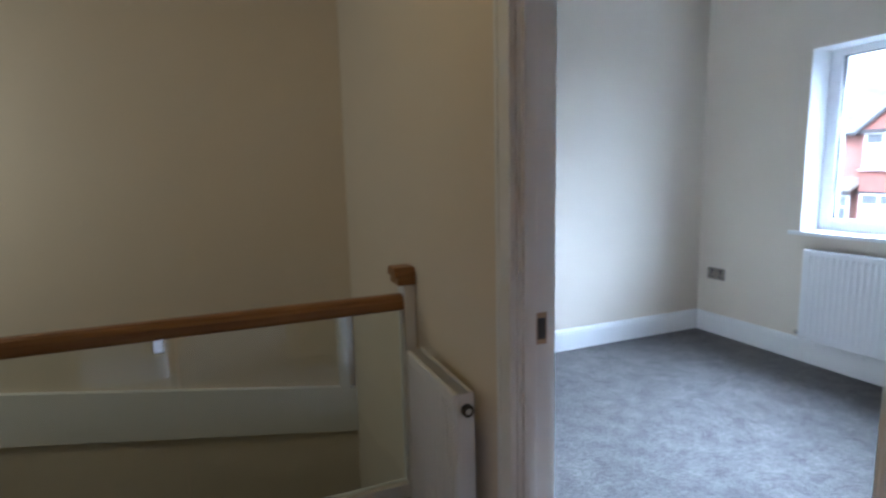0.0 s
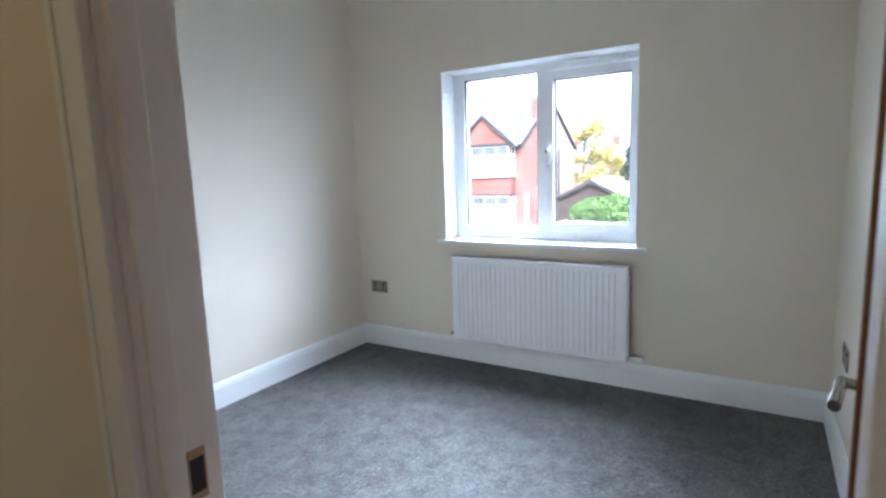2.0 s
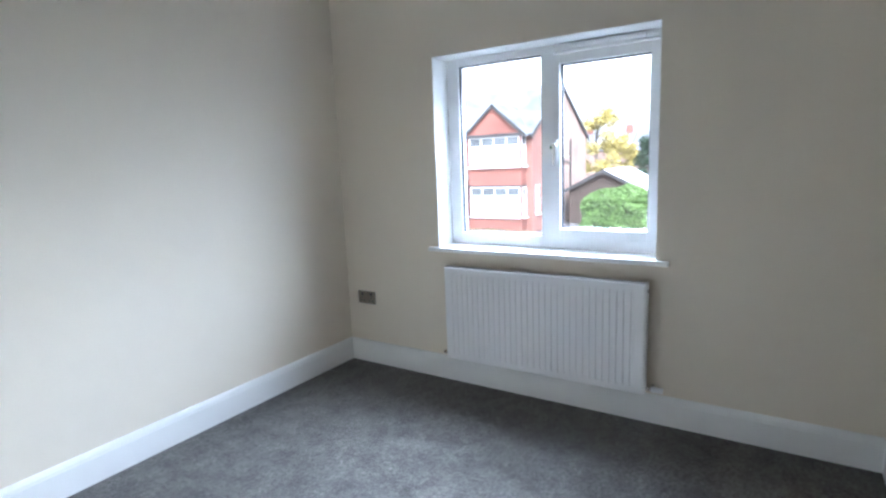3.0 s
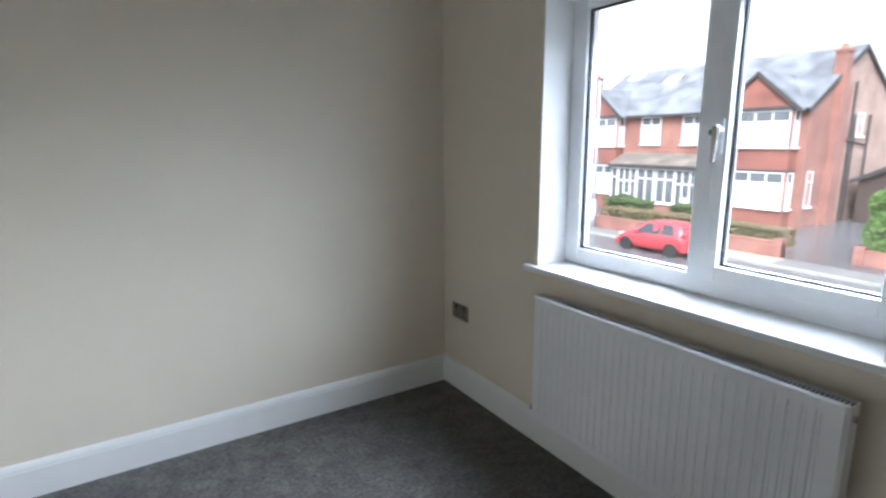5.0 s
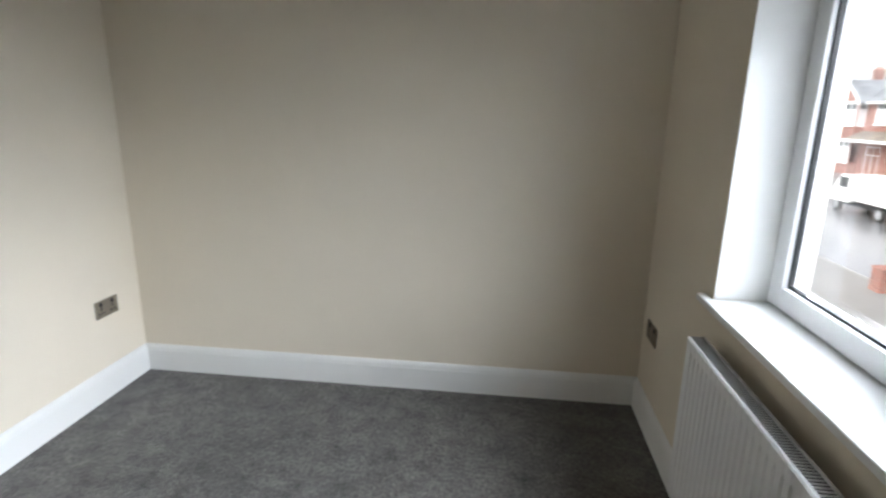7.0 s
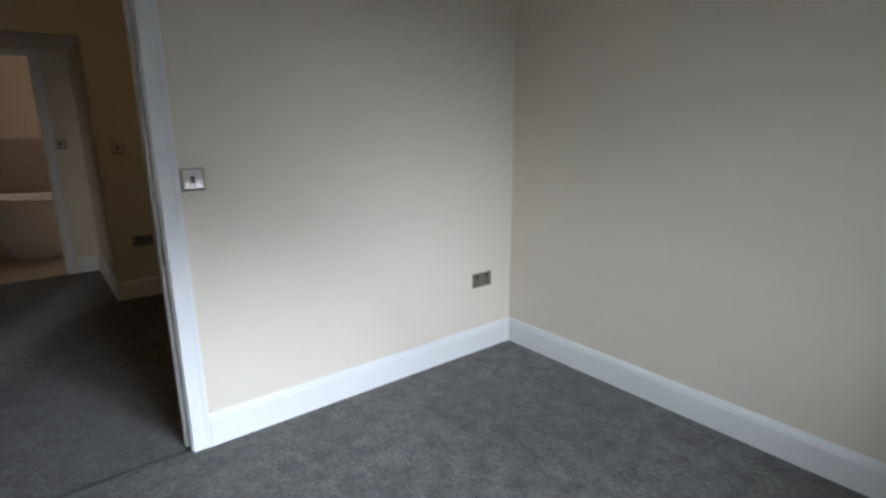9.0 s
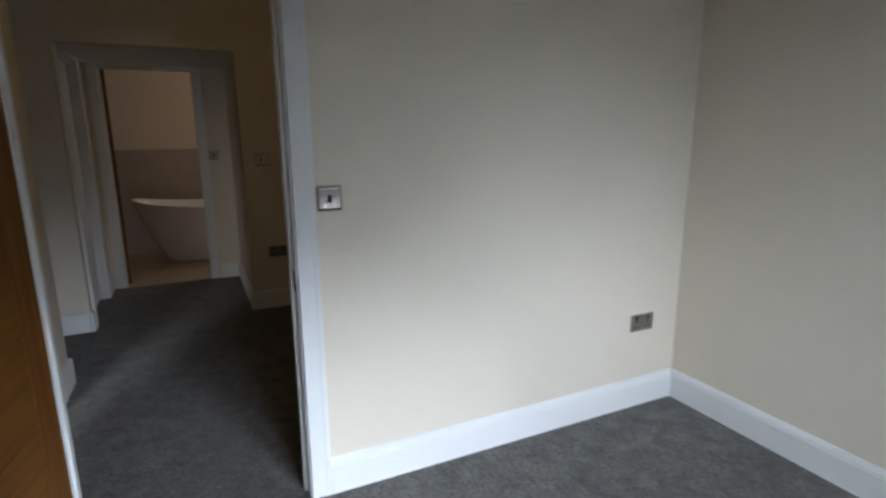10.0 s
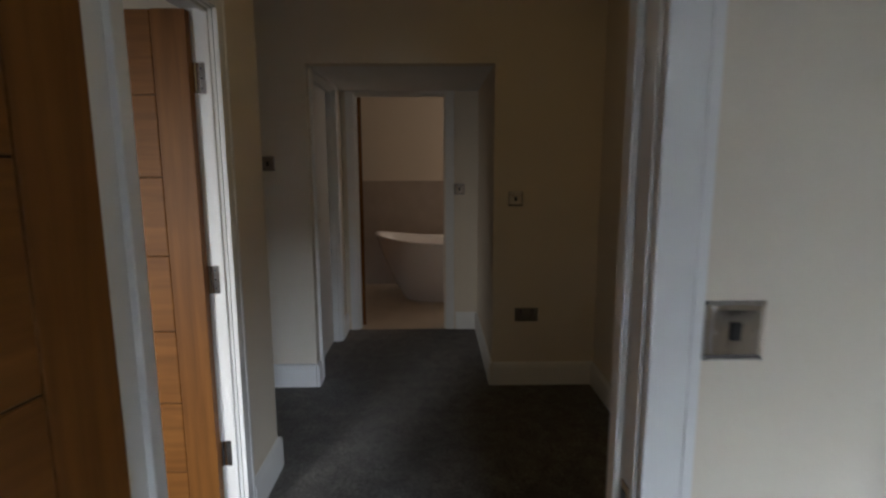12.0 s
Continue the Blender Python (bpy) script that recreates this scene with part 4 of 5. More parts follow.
def house(name, ox, oy, s, label, trim, dark_gable=True, porch="glazed", stack=8.95, stack_x=2.85, rooflights=((1.9, 5.0), (1.9, 2.6)), side_brick=None, piped=True):
    """Half of an interwar pair. Local: x away from the street, y from the free gable side (times s), z up from the pavement."""
    root = thing(name, ox, oy, GROUND, label, "house")
    W, D, EAVE, RIDGE, RXm = 7.7, 10.8, 6.15, 9.42, 5.3

    def b(*d):
        x0, x1, y0, y1, z0, z1 = d
        return (x0, x1, min(s * y0, s * y1), max(s * y0, s * y1), z0, z1)

    def bb(*ds):
        return boxes(*[b(*d) for d in ds])

    # brick shell
    bm = bmesh.new()
    prism(bm, [(0, 0), (RXm * 0.62, 0), (RXm * 0.62, EAVE + (RIDGE - EAVE) * 0.62), (0, EAVE)], s * 0.0, s * 0.28, 1)
    part("wall", bm, BRICK, root, "red pressed brick gable wall")
    bm = bmesh.new()
    prism(bm, [(RXm * 0.62, 0), (D, 0), (D, EAVE), (RXm, RIDGE), (RXm * 0.62, EAVE + (RIDGE - EAVE) * 0.62)], s * 0.004, s * 0.28, 1)
    part("wall", bm, side_brick or BRICK_OLD, root, "weathered brick gable wall")
    front = [(0.0, 0.28, 0.28, W, 0, 0.9), (0.0, 0.28, 0.28, 5.45, 0.9, EAVE), (0.0, 0.28, 7.0, W, 0.9, EAVE), (0.0, 0.28, 5.45, 7.0, 0.9, 4.25), (0.0, 0.28, 5.45, 7.0, 6.05, EAVE)]
    part("wall", bb(*front), BRICK, root, "red pressed brick front wall")
    part("wall", bb((D - 0.28, D, 0.28, W, 0, EAVE)), BRICK_OLD, root, "rear brick wall")
    # roof
    bm = bmesh.new()
    o, th = 0.32, 0.11
    k = (RIDGE - EAVE) / RXm
    k2 = (RIDGE - EAVE) / (D - RXm)
    prism(bm, [(-o, EAVE - o * k + 0.05), (RXm, RIDGE + 0.05), (RXm, RIDGE + 0.05 + th), (-o, EAVE - o * k + 0.05 + th)], s * -0.12, s * W, 1)
    part("roof", bm, SLATE, root, "grey slate front slope")
    bm = bmesh.new()
    prism(bm, [(RXm, RIDGE + 0.05), (D + o, EAVE - o * k2 + 0.05), (D + o, EAVE - o * k2 + 0.05 + th), (RXm, RIDGE + 0.05 + th)], s * -0.12, s * W, 1)
    part("roof", bm, SLATE, root, "grey slate rear slope")
    bm = bmesh.new()
    rod(bm, (RXm, s * -0.12, RIDGE + 0.16), (RXm, s * W, RIDGE + 0.16), 0.11, seg=8)
    part("ridge_tiles", bm, LEAD, root)
    for ga, gb in ((4.3, W), (-0.1, 0.35)):
        part("gutter", bb((-o - 0.10, -o + 0.02, ga, gb, EAVE - 0.16, EAVE - 0.02)), trim, root, "gutter and fascia")
    bm = bmesh.new()
    for xa, za, xb, zb in ((-o, EAVE - o * k, RXm, RIDGE), (RXm, RIDGE, D + o, EAVE - o * k2)):
        v = []
        for yy in (-0.16, -0.115):
            v.append([bm.verts.new((xa, s * yy, za - 0.12)), bm.verts.new((xb, s * yy, zb - 0.12)), bm.verts.new((xb, s * yy, zb + 0.16)), bm.verts.new((xa, s * yy, za + 0.16))])
        bm.faces.new(v[0]), bm.faces.new(v[1])
        for i in range(4):
            bm.faces.new((v[0][i], v[0][(i + 1) % 4], v[1][(i + 1) % 4], v[1][i]))
    part("bargeboard", bm, trim, root)
    for rx, ry in rooflights:
        z = EAVE + rx * k + 0.05 + th
        bm = bmesh.new()
        prism(bm, [(rx, z + 0.02), (rx + 0.85, z + 0.02 + 0.85 * k), (rx + 0.85, z + 0.10 + 0.85 * k), (rx, z + 0.10)], s * ry, s * (ry + 0.95), 1)
        part("rooflight", bm, WHITESHEET, root, "pale rooflight")
    # windows: frame with lights
    def window(x, y0, y1, z0, z1, lights, transom, axis=1, out=-1, curtain=True):
        w = part("window", bmesh.new(), WHITEWOOD, root)
        fr = 0.075
        d0, d1 = x + out * 0.03, x - out * 0.07
        lo, hi = min(d0, d1), max(d0, d1)

        def q(a0, a1, c0, c1, e0, e1):
            return b(a0, a1, c0, c1, e0, e1) if axis == 1 else (c0, c1, min(s * a0, s * a1), max(s * a0, s * a1), e0, e1)
        bm = bmesh.new()
        for d in ((lo, hi, y0, y0 + fr, z0, z1), (lo, hi, y1 - fr, y1, z0, z1), (lo, hi, y0 + fr, y1 - fr, z1 - fr, z1), (lo, hi, y0 + fr, y1 - fr, z0, z0 + fr)):
            box(bm, *q(*d))
        step = (y1 - y0) / lights
        for i in range(1, lights):
            c = y0 + i * step
            box(bm, *q(lo + 0.006, hi - 0.006, c - fr * 0.55, c + fr * 0.55, z0 + fr, z1 - fr))
        if transom:
            zt = z1 - (z1 - z0) * 0.30
            box(bm, *q(lo + 0.009, hi - 0.009, y0 + fr, y1 - fr, zt - 0.04, zt + 0.04))
        part("frame", bm, WHITEWOOD, w)
        for i in range(lights):
            c0, c1 = y0 + i * step + 0.02, y0 + (i + 1) * step - 0.02
            part("pane", boxes(q((lo + hi) / 2 - 0.006, (lo + hi) / 2 + 0.006, c0, c1, z0 + 0.02, z1 - 0.02)), HOUSEGLASS, w)
            if curtain:
                zt = z1 - (z1 - z0) * 0.34
                g0 = (lo + hi) / 2 + out * 0.011
                part("curtain", boxes(q(min(g0, g0 + out * 0.004), max(g0, g0 + out * 0.004), c0 + 0.03, c1 - 0.03, z0 + 0.06, zt)), NET, w, "pale net curtain behind the lower lights")
        part("sill", boxes(q(min(x + out * 0.16, hi), max(x + out * 0.16, lo), y0 - 0.05, y1 + 0.05, z0 - 0.08, z0 - 0.002)), WHITEWOOD, w)
        return w
    # two-storey bay with its own gable
    BX0, BY_0, BY_1 = -0.72, 0.42, 4.15
    part("bay_wall", bb((BX0, 0.0, BY_0, BY_1, 0, 1.0), (BX0, 0.0, BY_0, BY_1, 2.95, 4.18), (BX0, BX0 + 0.12, BY_0, BY_0 + 0.10, 1.0, 2.95), (BX0, BX0 + 0.12, BY_1 - 0.1, BY_1, 1.0, 2.95), (BX0, BX0 + 0.12, BY_0, BY_0 + 0.10, 4.18, 6.06), (BX0, BX0 + 0.12, BY_1 - 0.1, BY_1, 4.18, 6.06)), TILE_HUNG if dark_gable else BRICK, root, "red tile-hung bay")
    window(BX0, BY_0 + 0.10, BY_1 - 0.10, 4.18, 6.03, 4, True)
    window(BX0, BY_0 + 0.10, BY_1 - 0.10, 1.0, 2.9, 4, True)
    window(BY_0, BX0 + 0.12, -0.02, 4.18, 6.03, 1, True, axis=0)
    window(BY_0, BX0 + 0.12, -0.02, 1.0, 2.9, 1, True, axis=0)
    window(BY_1, BX0 + 0.12, -0.02, 4.18, 6.03, 1, True, axis=0, out=1)
    part("bay_band", bb((BX0 - 0.05, 0.0, BY_0 - 0.05, BY_1 + 0.05, 2.9, 3.02)), trim, root)
    part("bay_band", bb((BX0 - 0.12, 0.0, BY_0 - 0.12, BY_1 + 0.12, 6.03, 6.22)), trim, root)
    mid = (BY_0 + BY_1) / 2
    APEX = 7.95
    bm = bmesh.new()
    prism(bm, [(s * (BY_0 - 0.05), 6.22), (s * (BY_1 + 0.05), 6.22), (s * mid, APEX - 0.12)], BX0 - 0.02, 1.6, 0)
    part("gable", bm, TILE_HUNG if dark_gable else BRICK, root, "red tile-hung gable")
    for e, sign in ((BY_0 - 0.38, -1), (BY_1 + 0.38, 1)):
        bm = bmesh.new()
        prism(bm, [(s * e, 5.98), (s * mid, APEX), (s * mid, APEX + 0.12), (s * e, 6.10)], BX0 - 0.14, 3.2, 0)
        part("gable_roof", bm, SLATE, root, "grey slate gable slope")
        bm = bmesh.new()
        prism(bm, [(s * e, 5.86), (s * mid, APEX - 0.14), (s * mid, APEX + 0.09), (s * e, 6.09)], BX0 - 0.20, BX0 - 0.145, 0)
        part("bargeboard", bm, trim, root)
    # upper side window beside the bay, porch canopy
    window(0.0, 5.5, 6.95, 4.3, 6.0, 2, True)
    bm = bmesh.new()
    prism(bm, [(-1.45, 2.96), (0.0, 3.62), (0.0, 3.74), (-1.45, 3.06)], s * 4.2, s * (W + 0.0), 1)
    part("canopy", bm, MOSSY, root, "mossy tiled porch canopy")
    part("canopy_fascia", bb((-1.5, -1.42, 4.2, W, 2.84, 3.05)), trim, root)
    if porch == "glazed":
        for d in ((-1.32, -1.1, 4.3, 4.85, 0, 0.75), (-1.32, -1.1, 6.35, W - 0.05, 0, 0.75), (-1.32, -0.0, 4.2, 4.3, 0, 0.75)):
            part("porch_wall", bb(d), BRICK, root, "low red brick porch wall")
        window(-1.25, 4.3, 4.85, 0.75, 2.82, 1, True, curtain=False)
        window(-1.25, 6.35, W - 0.06, 0.75, 2.82, 2, True, curtain=False)
        door = window(-1.25, 4.87, 6.33, 0.06, 2.82, 3, True, curtain=False)
        part("door_panel", bb((-1.30, -1.22, 5.38, 5.82, 0.1, 1.2)), WHITEWOOD, door, "white front door")
    else:
        window(0.0, 5.2, 6.9, 0.1, 2.5, 2, True, curtain=False)
    # gable side: chimney, windows, pipes
    if stack:
        part("chimney", bb((stack_x - 0.55, stack_x + 0.55, -0.36, 0.0, 0, 7.2), (stack_x - 0.35, stack_x + 0.35, -0.30, 0.26, 7.2, stack), (stack_x - 0.41, stack_x + 0.41, -0.36, 0.32, stack, stack + 0.14)), BRICK, root, "red brick chimney breast and stack")
        for px in (stack_x - 0.17, stack_x + 0.17):
            part("chimney_pot", rod(bmesh.new(), (px, s * 0.0, stack + 0.13), (px, s * 0.0, stack + 0.45), 0.11, 0.085, 12), POT, root)
    window(0.0, 5.5, 6.3, 4.7, 6.0, 1, True, axis=0, curtain=False)
    if not piped:
        window(0.0, 7.3, 8.2, 4.7, 6.0, 1, True, axis=0, curtain=False)
    window(0.0, 0.5, 1.1, 1.1, 2.95, 1, True, axis=0, curtain=False)
    for px, top in ((4.6, 7.6), (5.05, 5.9), (6.9, 5.9)) if piped else ((4.6, 6.0),):
        bm = bmesh.new()
        rod(bm, (px, s * -0.09, 0.0), (px, s * -0.09, top), 0.055, seg=8)
        part("drainpipe", bm, IRON, root, "black cast iron drainpipe")
    if piped:
        bm = bmesh.new()
        rod(bm, (4.2, s * -0.10, 4.5), (6.9, s * -0.10, 4.2), 0.05, seg=8)
        part("waste_pipe", bm, IRON, root)
    return root


house("house", 32.0, 13.95, 1, "red brick semi-detached house with tile-hung bay and slate roof", DARKWOOD, rooflights=())
house("house", 32.0, 29.35, -1, "adjoining red brick semi with glazed porch and slate roof", DARKWOOD, rooflights=((3.25, 4.5), (4.2, 0.8)), stack_x=1.75)
house("house", 33.0, 40.2, 1, "red brick house with white bargeboards and tall chimney", WHITEWOOD, dark_gable=False, porch="open", stack=10.1, side_brick=BRICK, piped=False, rooflights=((2.2, 3.2), (1.7, 4.6), (2.9, 1.6)))
house("house", 33.0, 55.6, -1, "further red brick semi with white bargeboards", WHITEWOOD, dark_gable=False, porch="open", rooflights=())

# carport beside the third house
cp = thing("carport", 35.2, 37.0, GROUND, "white roofed carport on white posts", "carport")
bm = bmesh.new()
prism(bm, [(-0.2, 2.35), (3.1, 3.0), (3.1, 3.12), (-0.2, 2.47)], 0, 5.4, 0)
part("roof", bm, WHITESHEET, cp, "white sheet roof")
part("fascia", boxes((-0.06, -0.01, -0.2, 3.1, 2.2, 2.5)), WHITEWOOD, cp)
for px, py in ((0.1, 0.05), (5.2, 0.05), (0.1, 2.9)):
    part("post", soft(boxes((px - 0.09, px + 0.09, py - 0.09, py + 0.09, 0, 2.36)), 0.01, 1), WHITEWOOD, cp)

# garage at the end of the drive
gar = thing("garage", 37.0, 8.3, GROUND, "dark boarded garage with white and grey pitched roof", "garage")
part("wall", boxes((0, 7, 0.2, 5.0, 0, 2.3)), DARKSHED, gar)
bm = bmesh.new()
prism(bm, [(0.2, 2.3), (5.0, 2.3), (2.6, 3.55)], 0.02, 6.98, 0)
part("gable", bm, DARKSHED, gar)
bm = bmesh.new()
prism(bm, [(2.6, 3.58), (5.25, 2.24), (5.25, 2.34), (2.6, 3.70)], -0.25, 7.2, 0)
part("roof", bm, SLATE, gar, "grey slate slope")
bm = bmesh.new()
prism(bm, [(-0.05, 2.24), (2.6, 3.58), (2.6, 3.70), (-0.05, 2.34)], -0.25, 7.2, 0)
part("roof", bm, WHITESHEET, gar, "white sheet slope")
part("bargeboard", prism(bmesh.new(), [(-0.1, 2.12), (2.6, 3.46), (5.3, 2.12), (5.3, 2.36), (2.6, 3.72), (-0.1, 2.36)], -0.31, -0.26, 0), DARKWOOD, gar)
shed = thing("outbuilding", 42.5, 3.2, GROUND, "grey tiled outbuilding behind the garage", "outbuilding")
part("wall", boxes((0, 7, 0, 5.0, 0, 2.6)), BRICK_OLD, shed)
part("roof", prism(bmesh.new(), [(-0.3, 2.5), (7.3, 2.5), (3.5, 4.6)], -0.2, 5.2, 1), SLATE, shed)

# front boundary walls, hedges, planting
def garden_wall(name, x0, x1, y0, y1, high, label, piers=()):
    root = thing(name, x0, y0, GROUND, label, "garden wall")
    part("brickwork", boxes((0, x1 - x0, 0, y1 - y0, 0, high - 0.06)), BRICK, root)
    part("coping", soft(boxes((-0.04, x1 - x0 + 0.04, -0.03, y1 - y0 + 0.03, high - 0.06, high)), 0.012, 1), BRICK, root, "brick coping")
    for py in piers:
        part("pier", soft(boxes((-0.07, x1 - x0 + 0.07, py - 0.17, py + 0.17, 0, high + 0.12)), 0.01, 1), BRICK, root)
    return root


garden_wall("garden_wall", 24.15, 24.37, 10.9, 20.9, 0.62, "low red brick garden wall along the pavement", (0.17, 9.8))
garden_wall("garden_wall", 24.15, 24.37, 22.6, 33.5, 0.62, "low red brick garden wall along the pavement", (0.17, 10.7))
garden_wall("garden_wall", 25.1, 25.32, 2.5, 8.85, 0.58, "low red brick wall under a green hedge", (6.2,))
for gy, hgt in ((13.12, 0.72), (16.35, 0.70)):
    gp = thing("gate_pier", 13.45, gy, GROUND, "squat red brick gate pier with a stone cap", "gate pier", "gate piers")
    part("brickwork", boxes((-0.22, 0.22, -0.22, 0.22, 0, hgt - 0.07)), BRICK, gp)
    part("cap", soft(boxes((-0.26, 0.26, -0.26, 0.26, hgt - 0.07, hgt)), 0.02, 1), BRICK, gp)
hedge("hedge", 24.5, 10.95, GROUND + 0.3, 0.85, 9.4, 0.82, DEADHEDGE, 9000, 0.05, "clipped brown hedge behind the garden wall", 5, 0.08)
hedge("hedge", 25.4, 3.2, GROUND + 0.05, 2.4, 5.55, 2.95, LEAF, 26000, 0.075, "large bright green privet hedge", 7, 0.35)
hedge("shrub", 27.2, 19.8, GROUND + 0.02, 1.2, 2.6, 1.25, LEAF2, 5000, 0.07, "rounded green garden shrub", 9, 0.3)
hedge("shrub", 28.3, 17.9, GROUND + 0.02, 0.9, 0.9, 1.1, LEAF2, 2500, 0.06, "small green shrub by the porch", 11, 0.25)
hedge("shrub", 26.3, 24.0, GROUND + 0.02, 1.4, 3.2, 1.0, LEAF2, 5000, 0.07, "loose green garden planting", 13, 0.3)
tree("tree", 58.0, 17.6, GROUND, 9.3, 2.6, YELLOW, 5000, 0.19, "tree with yellow autumn leaves", 3, 0.2, 0.33)
tree("tree", 62.0, 15.2, GROUND, 6.8, 1.9, YELLOW, 2600, 0.17, "smaller tree with yellow autumn leaves", 8, 0.15, 0.35)
tree("tree", 50.0, 11.0, GROUND, 6.0, 1.7, CONIFER, 6000, 0.12, "dark green conifer in a back garden", 4, 0.14, 0.15, True)

# distant terrace beyond the gardens
for fx, fy, fw, fh in ((78.0, 9.5, 9.0, 5.2), (80.0, 19.5, 9.0, 5.4), (92.0, -3.0, 11.0, 5.6), (95.0, 30.0, 14.0, 6.0)):
    fhouse = thing("distant_house", fx, fy, GROUND, "distant pale house with a slate roof", "house")
    part("wall", boxes((0, 8, 0, fw, 0, fh)), BRICK_OLD if fw < 10 else BRICK, fhouse)
    part("roof", prism(bmesh.new(), [(-0.4, fh - 0.1), (8.4, fh - 0.1), (4.0, fh + 2.5)], -0.2, fw + 0.2, 1), SLATE, fhouse)
    part("chimney", boxes((3.6, 4.4, 0.4, 1.3, fh + 1.6, fh + 3.6)), BRICK, fhouse)
    for wy in (1.0, fw - 2.6):
        w = part("window", boxes((-0.05, 0.05, wy, wy + 1.6, fh - 2.2, fh - 0.8)), WHITEWOOD, fhouse)
        part("pane", boxes((-0.07, -0.052, wy + 0.1, wy + 1.5, fh - 2.1, fh - 0.9)), HOUSEGLASS, w)

# street lamp column and a telegraph pole
lamp_post = thing("street_lamp", 23.9, 20.35, GROUND, "grey painted steel street lamp column", "street lamp")
bm = bmesh.new()
rod(bm, (0, 0, 0), (0, 0, 1.5), 0.105, seg=12)
rod(bm, (0, 0, 1.5), (0, 0, 7.6), 0.075, 0.055, 12)
part("column", bm, GALV, lamp_post, smooth=True)
part("door", boxes((-0.109, -0.1, -0.05, 0.05, 0.5, 1.0)), GALV, lamp_post)
bm = bmesh.new()
rod(bm, (0, 0, 7.58), (-1.1, 0, 7.78), 0.035, 0.03, 8)
part("arm", bm, GALV, lamp_post)
part("lantern", soft(boxes((-1.65, -1.0, -0.14, 0.14, 7.72, 7.88)), 0.03, 2), GALV, lamp_post)
pole = thing("distant_pole", 70.0, 13.6, GROUND, "distant wooden telegraph pole", "pole")
bm = bmesh.new()
rod(bm, (0, 0, 0), (0, 0, 8.0), 0.13, 0.09, 8)
part("shaft", bm, BARK, pole)
part("cross_arm", boxes((-0.05, 0.05, -0.8, 0.8, 7.3, 7.42)), BARK, pole)

# ---- vehicles ----


def wheel(parent, x, y, r, side):
    bm = bmesh.new()
    rod(bm, (x, y - 0.09, r), (x, y + 0.09, r), r, seg=28)
    bmesh.ops.bevel(bm, geom=[e for e in bm.edges if e.calc_length() < r * 0.4], offset=0.02, segments=2, affect="EDGES")
    w = part("wheel", bm, TYRE, parent)
    bm = bmesh.new()
    rod(bm, (x, y + side * 0.07, r), (x, y + side * 0.098, r), r * 0.66, r * 0.66, 24)
    part("rim", bm, ALLOY, w, "silver wheel trim")
    bm = bmesh.new()
    for i in range(8):
        a = 2 * math.pi * i / 8
        cx, cz = x + math.cos(a) * r * 0.42, r + math.sin(a) * r * 0.42
        rod(bm, (cx, y + side * 0.097, cz), (cx, y + side * 0.101, cz), r * 0.09, seg=8)
    part("hub_slots", bm, TYRE, w)


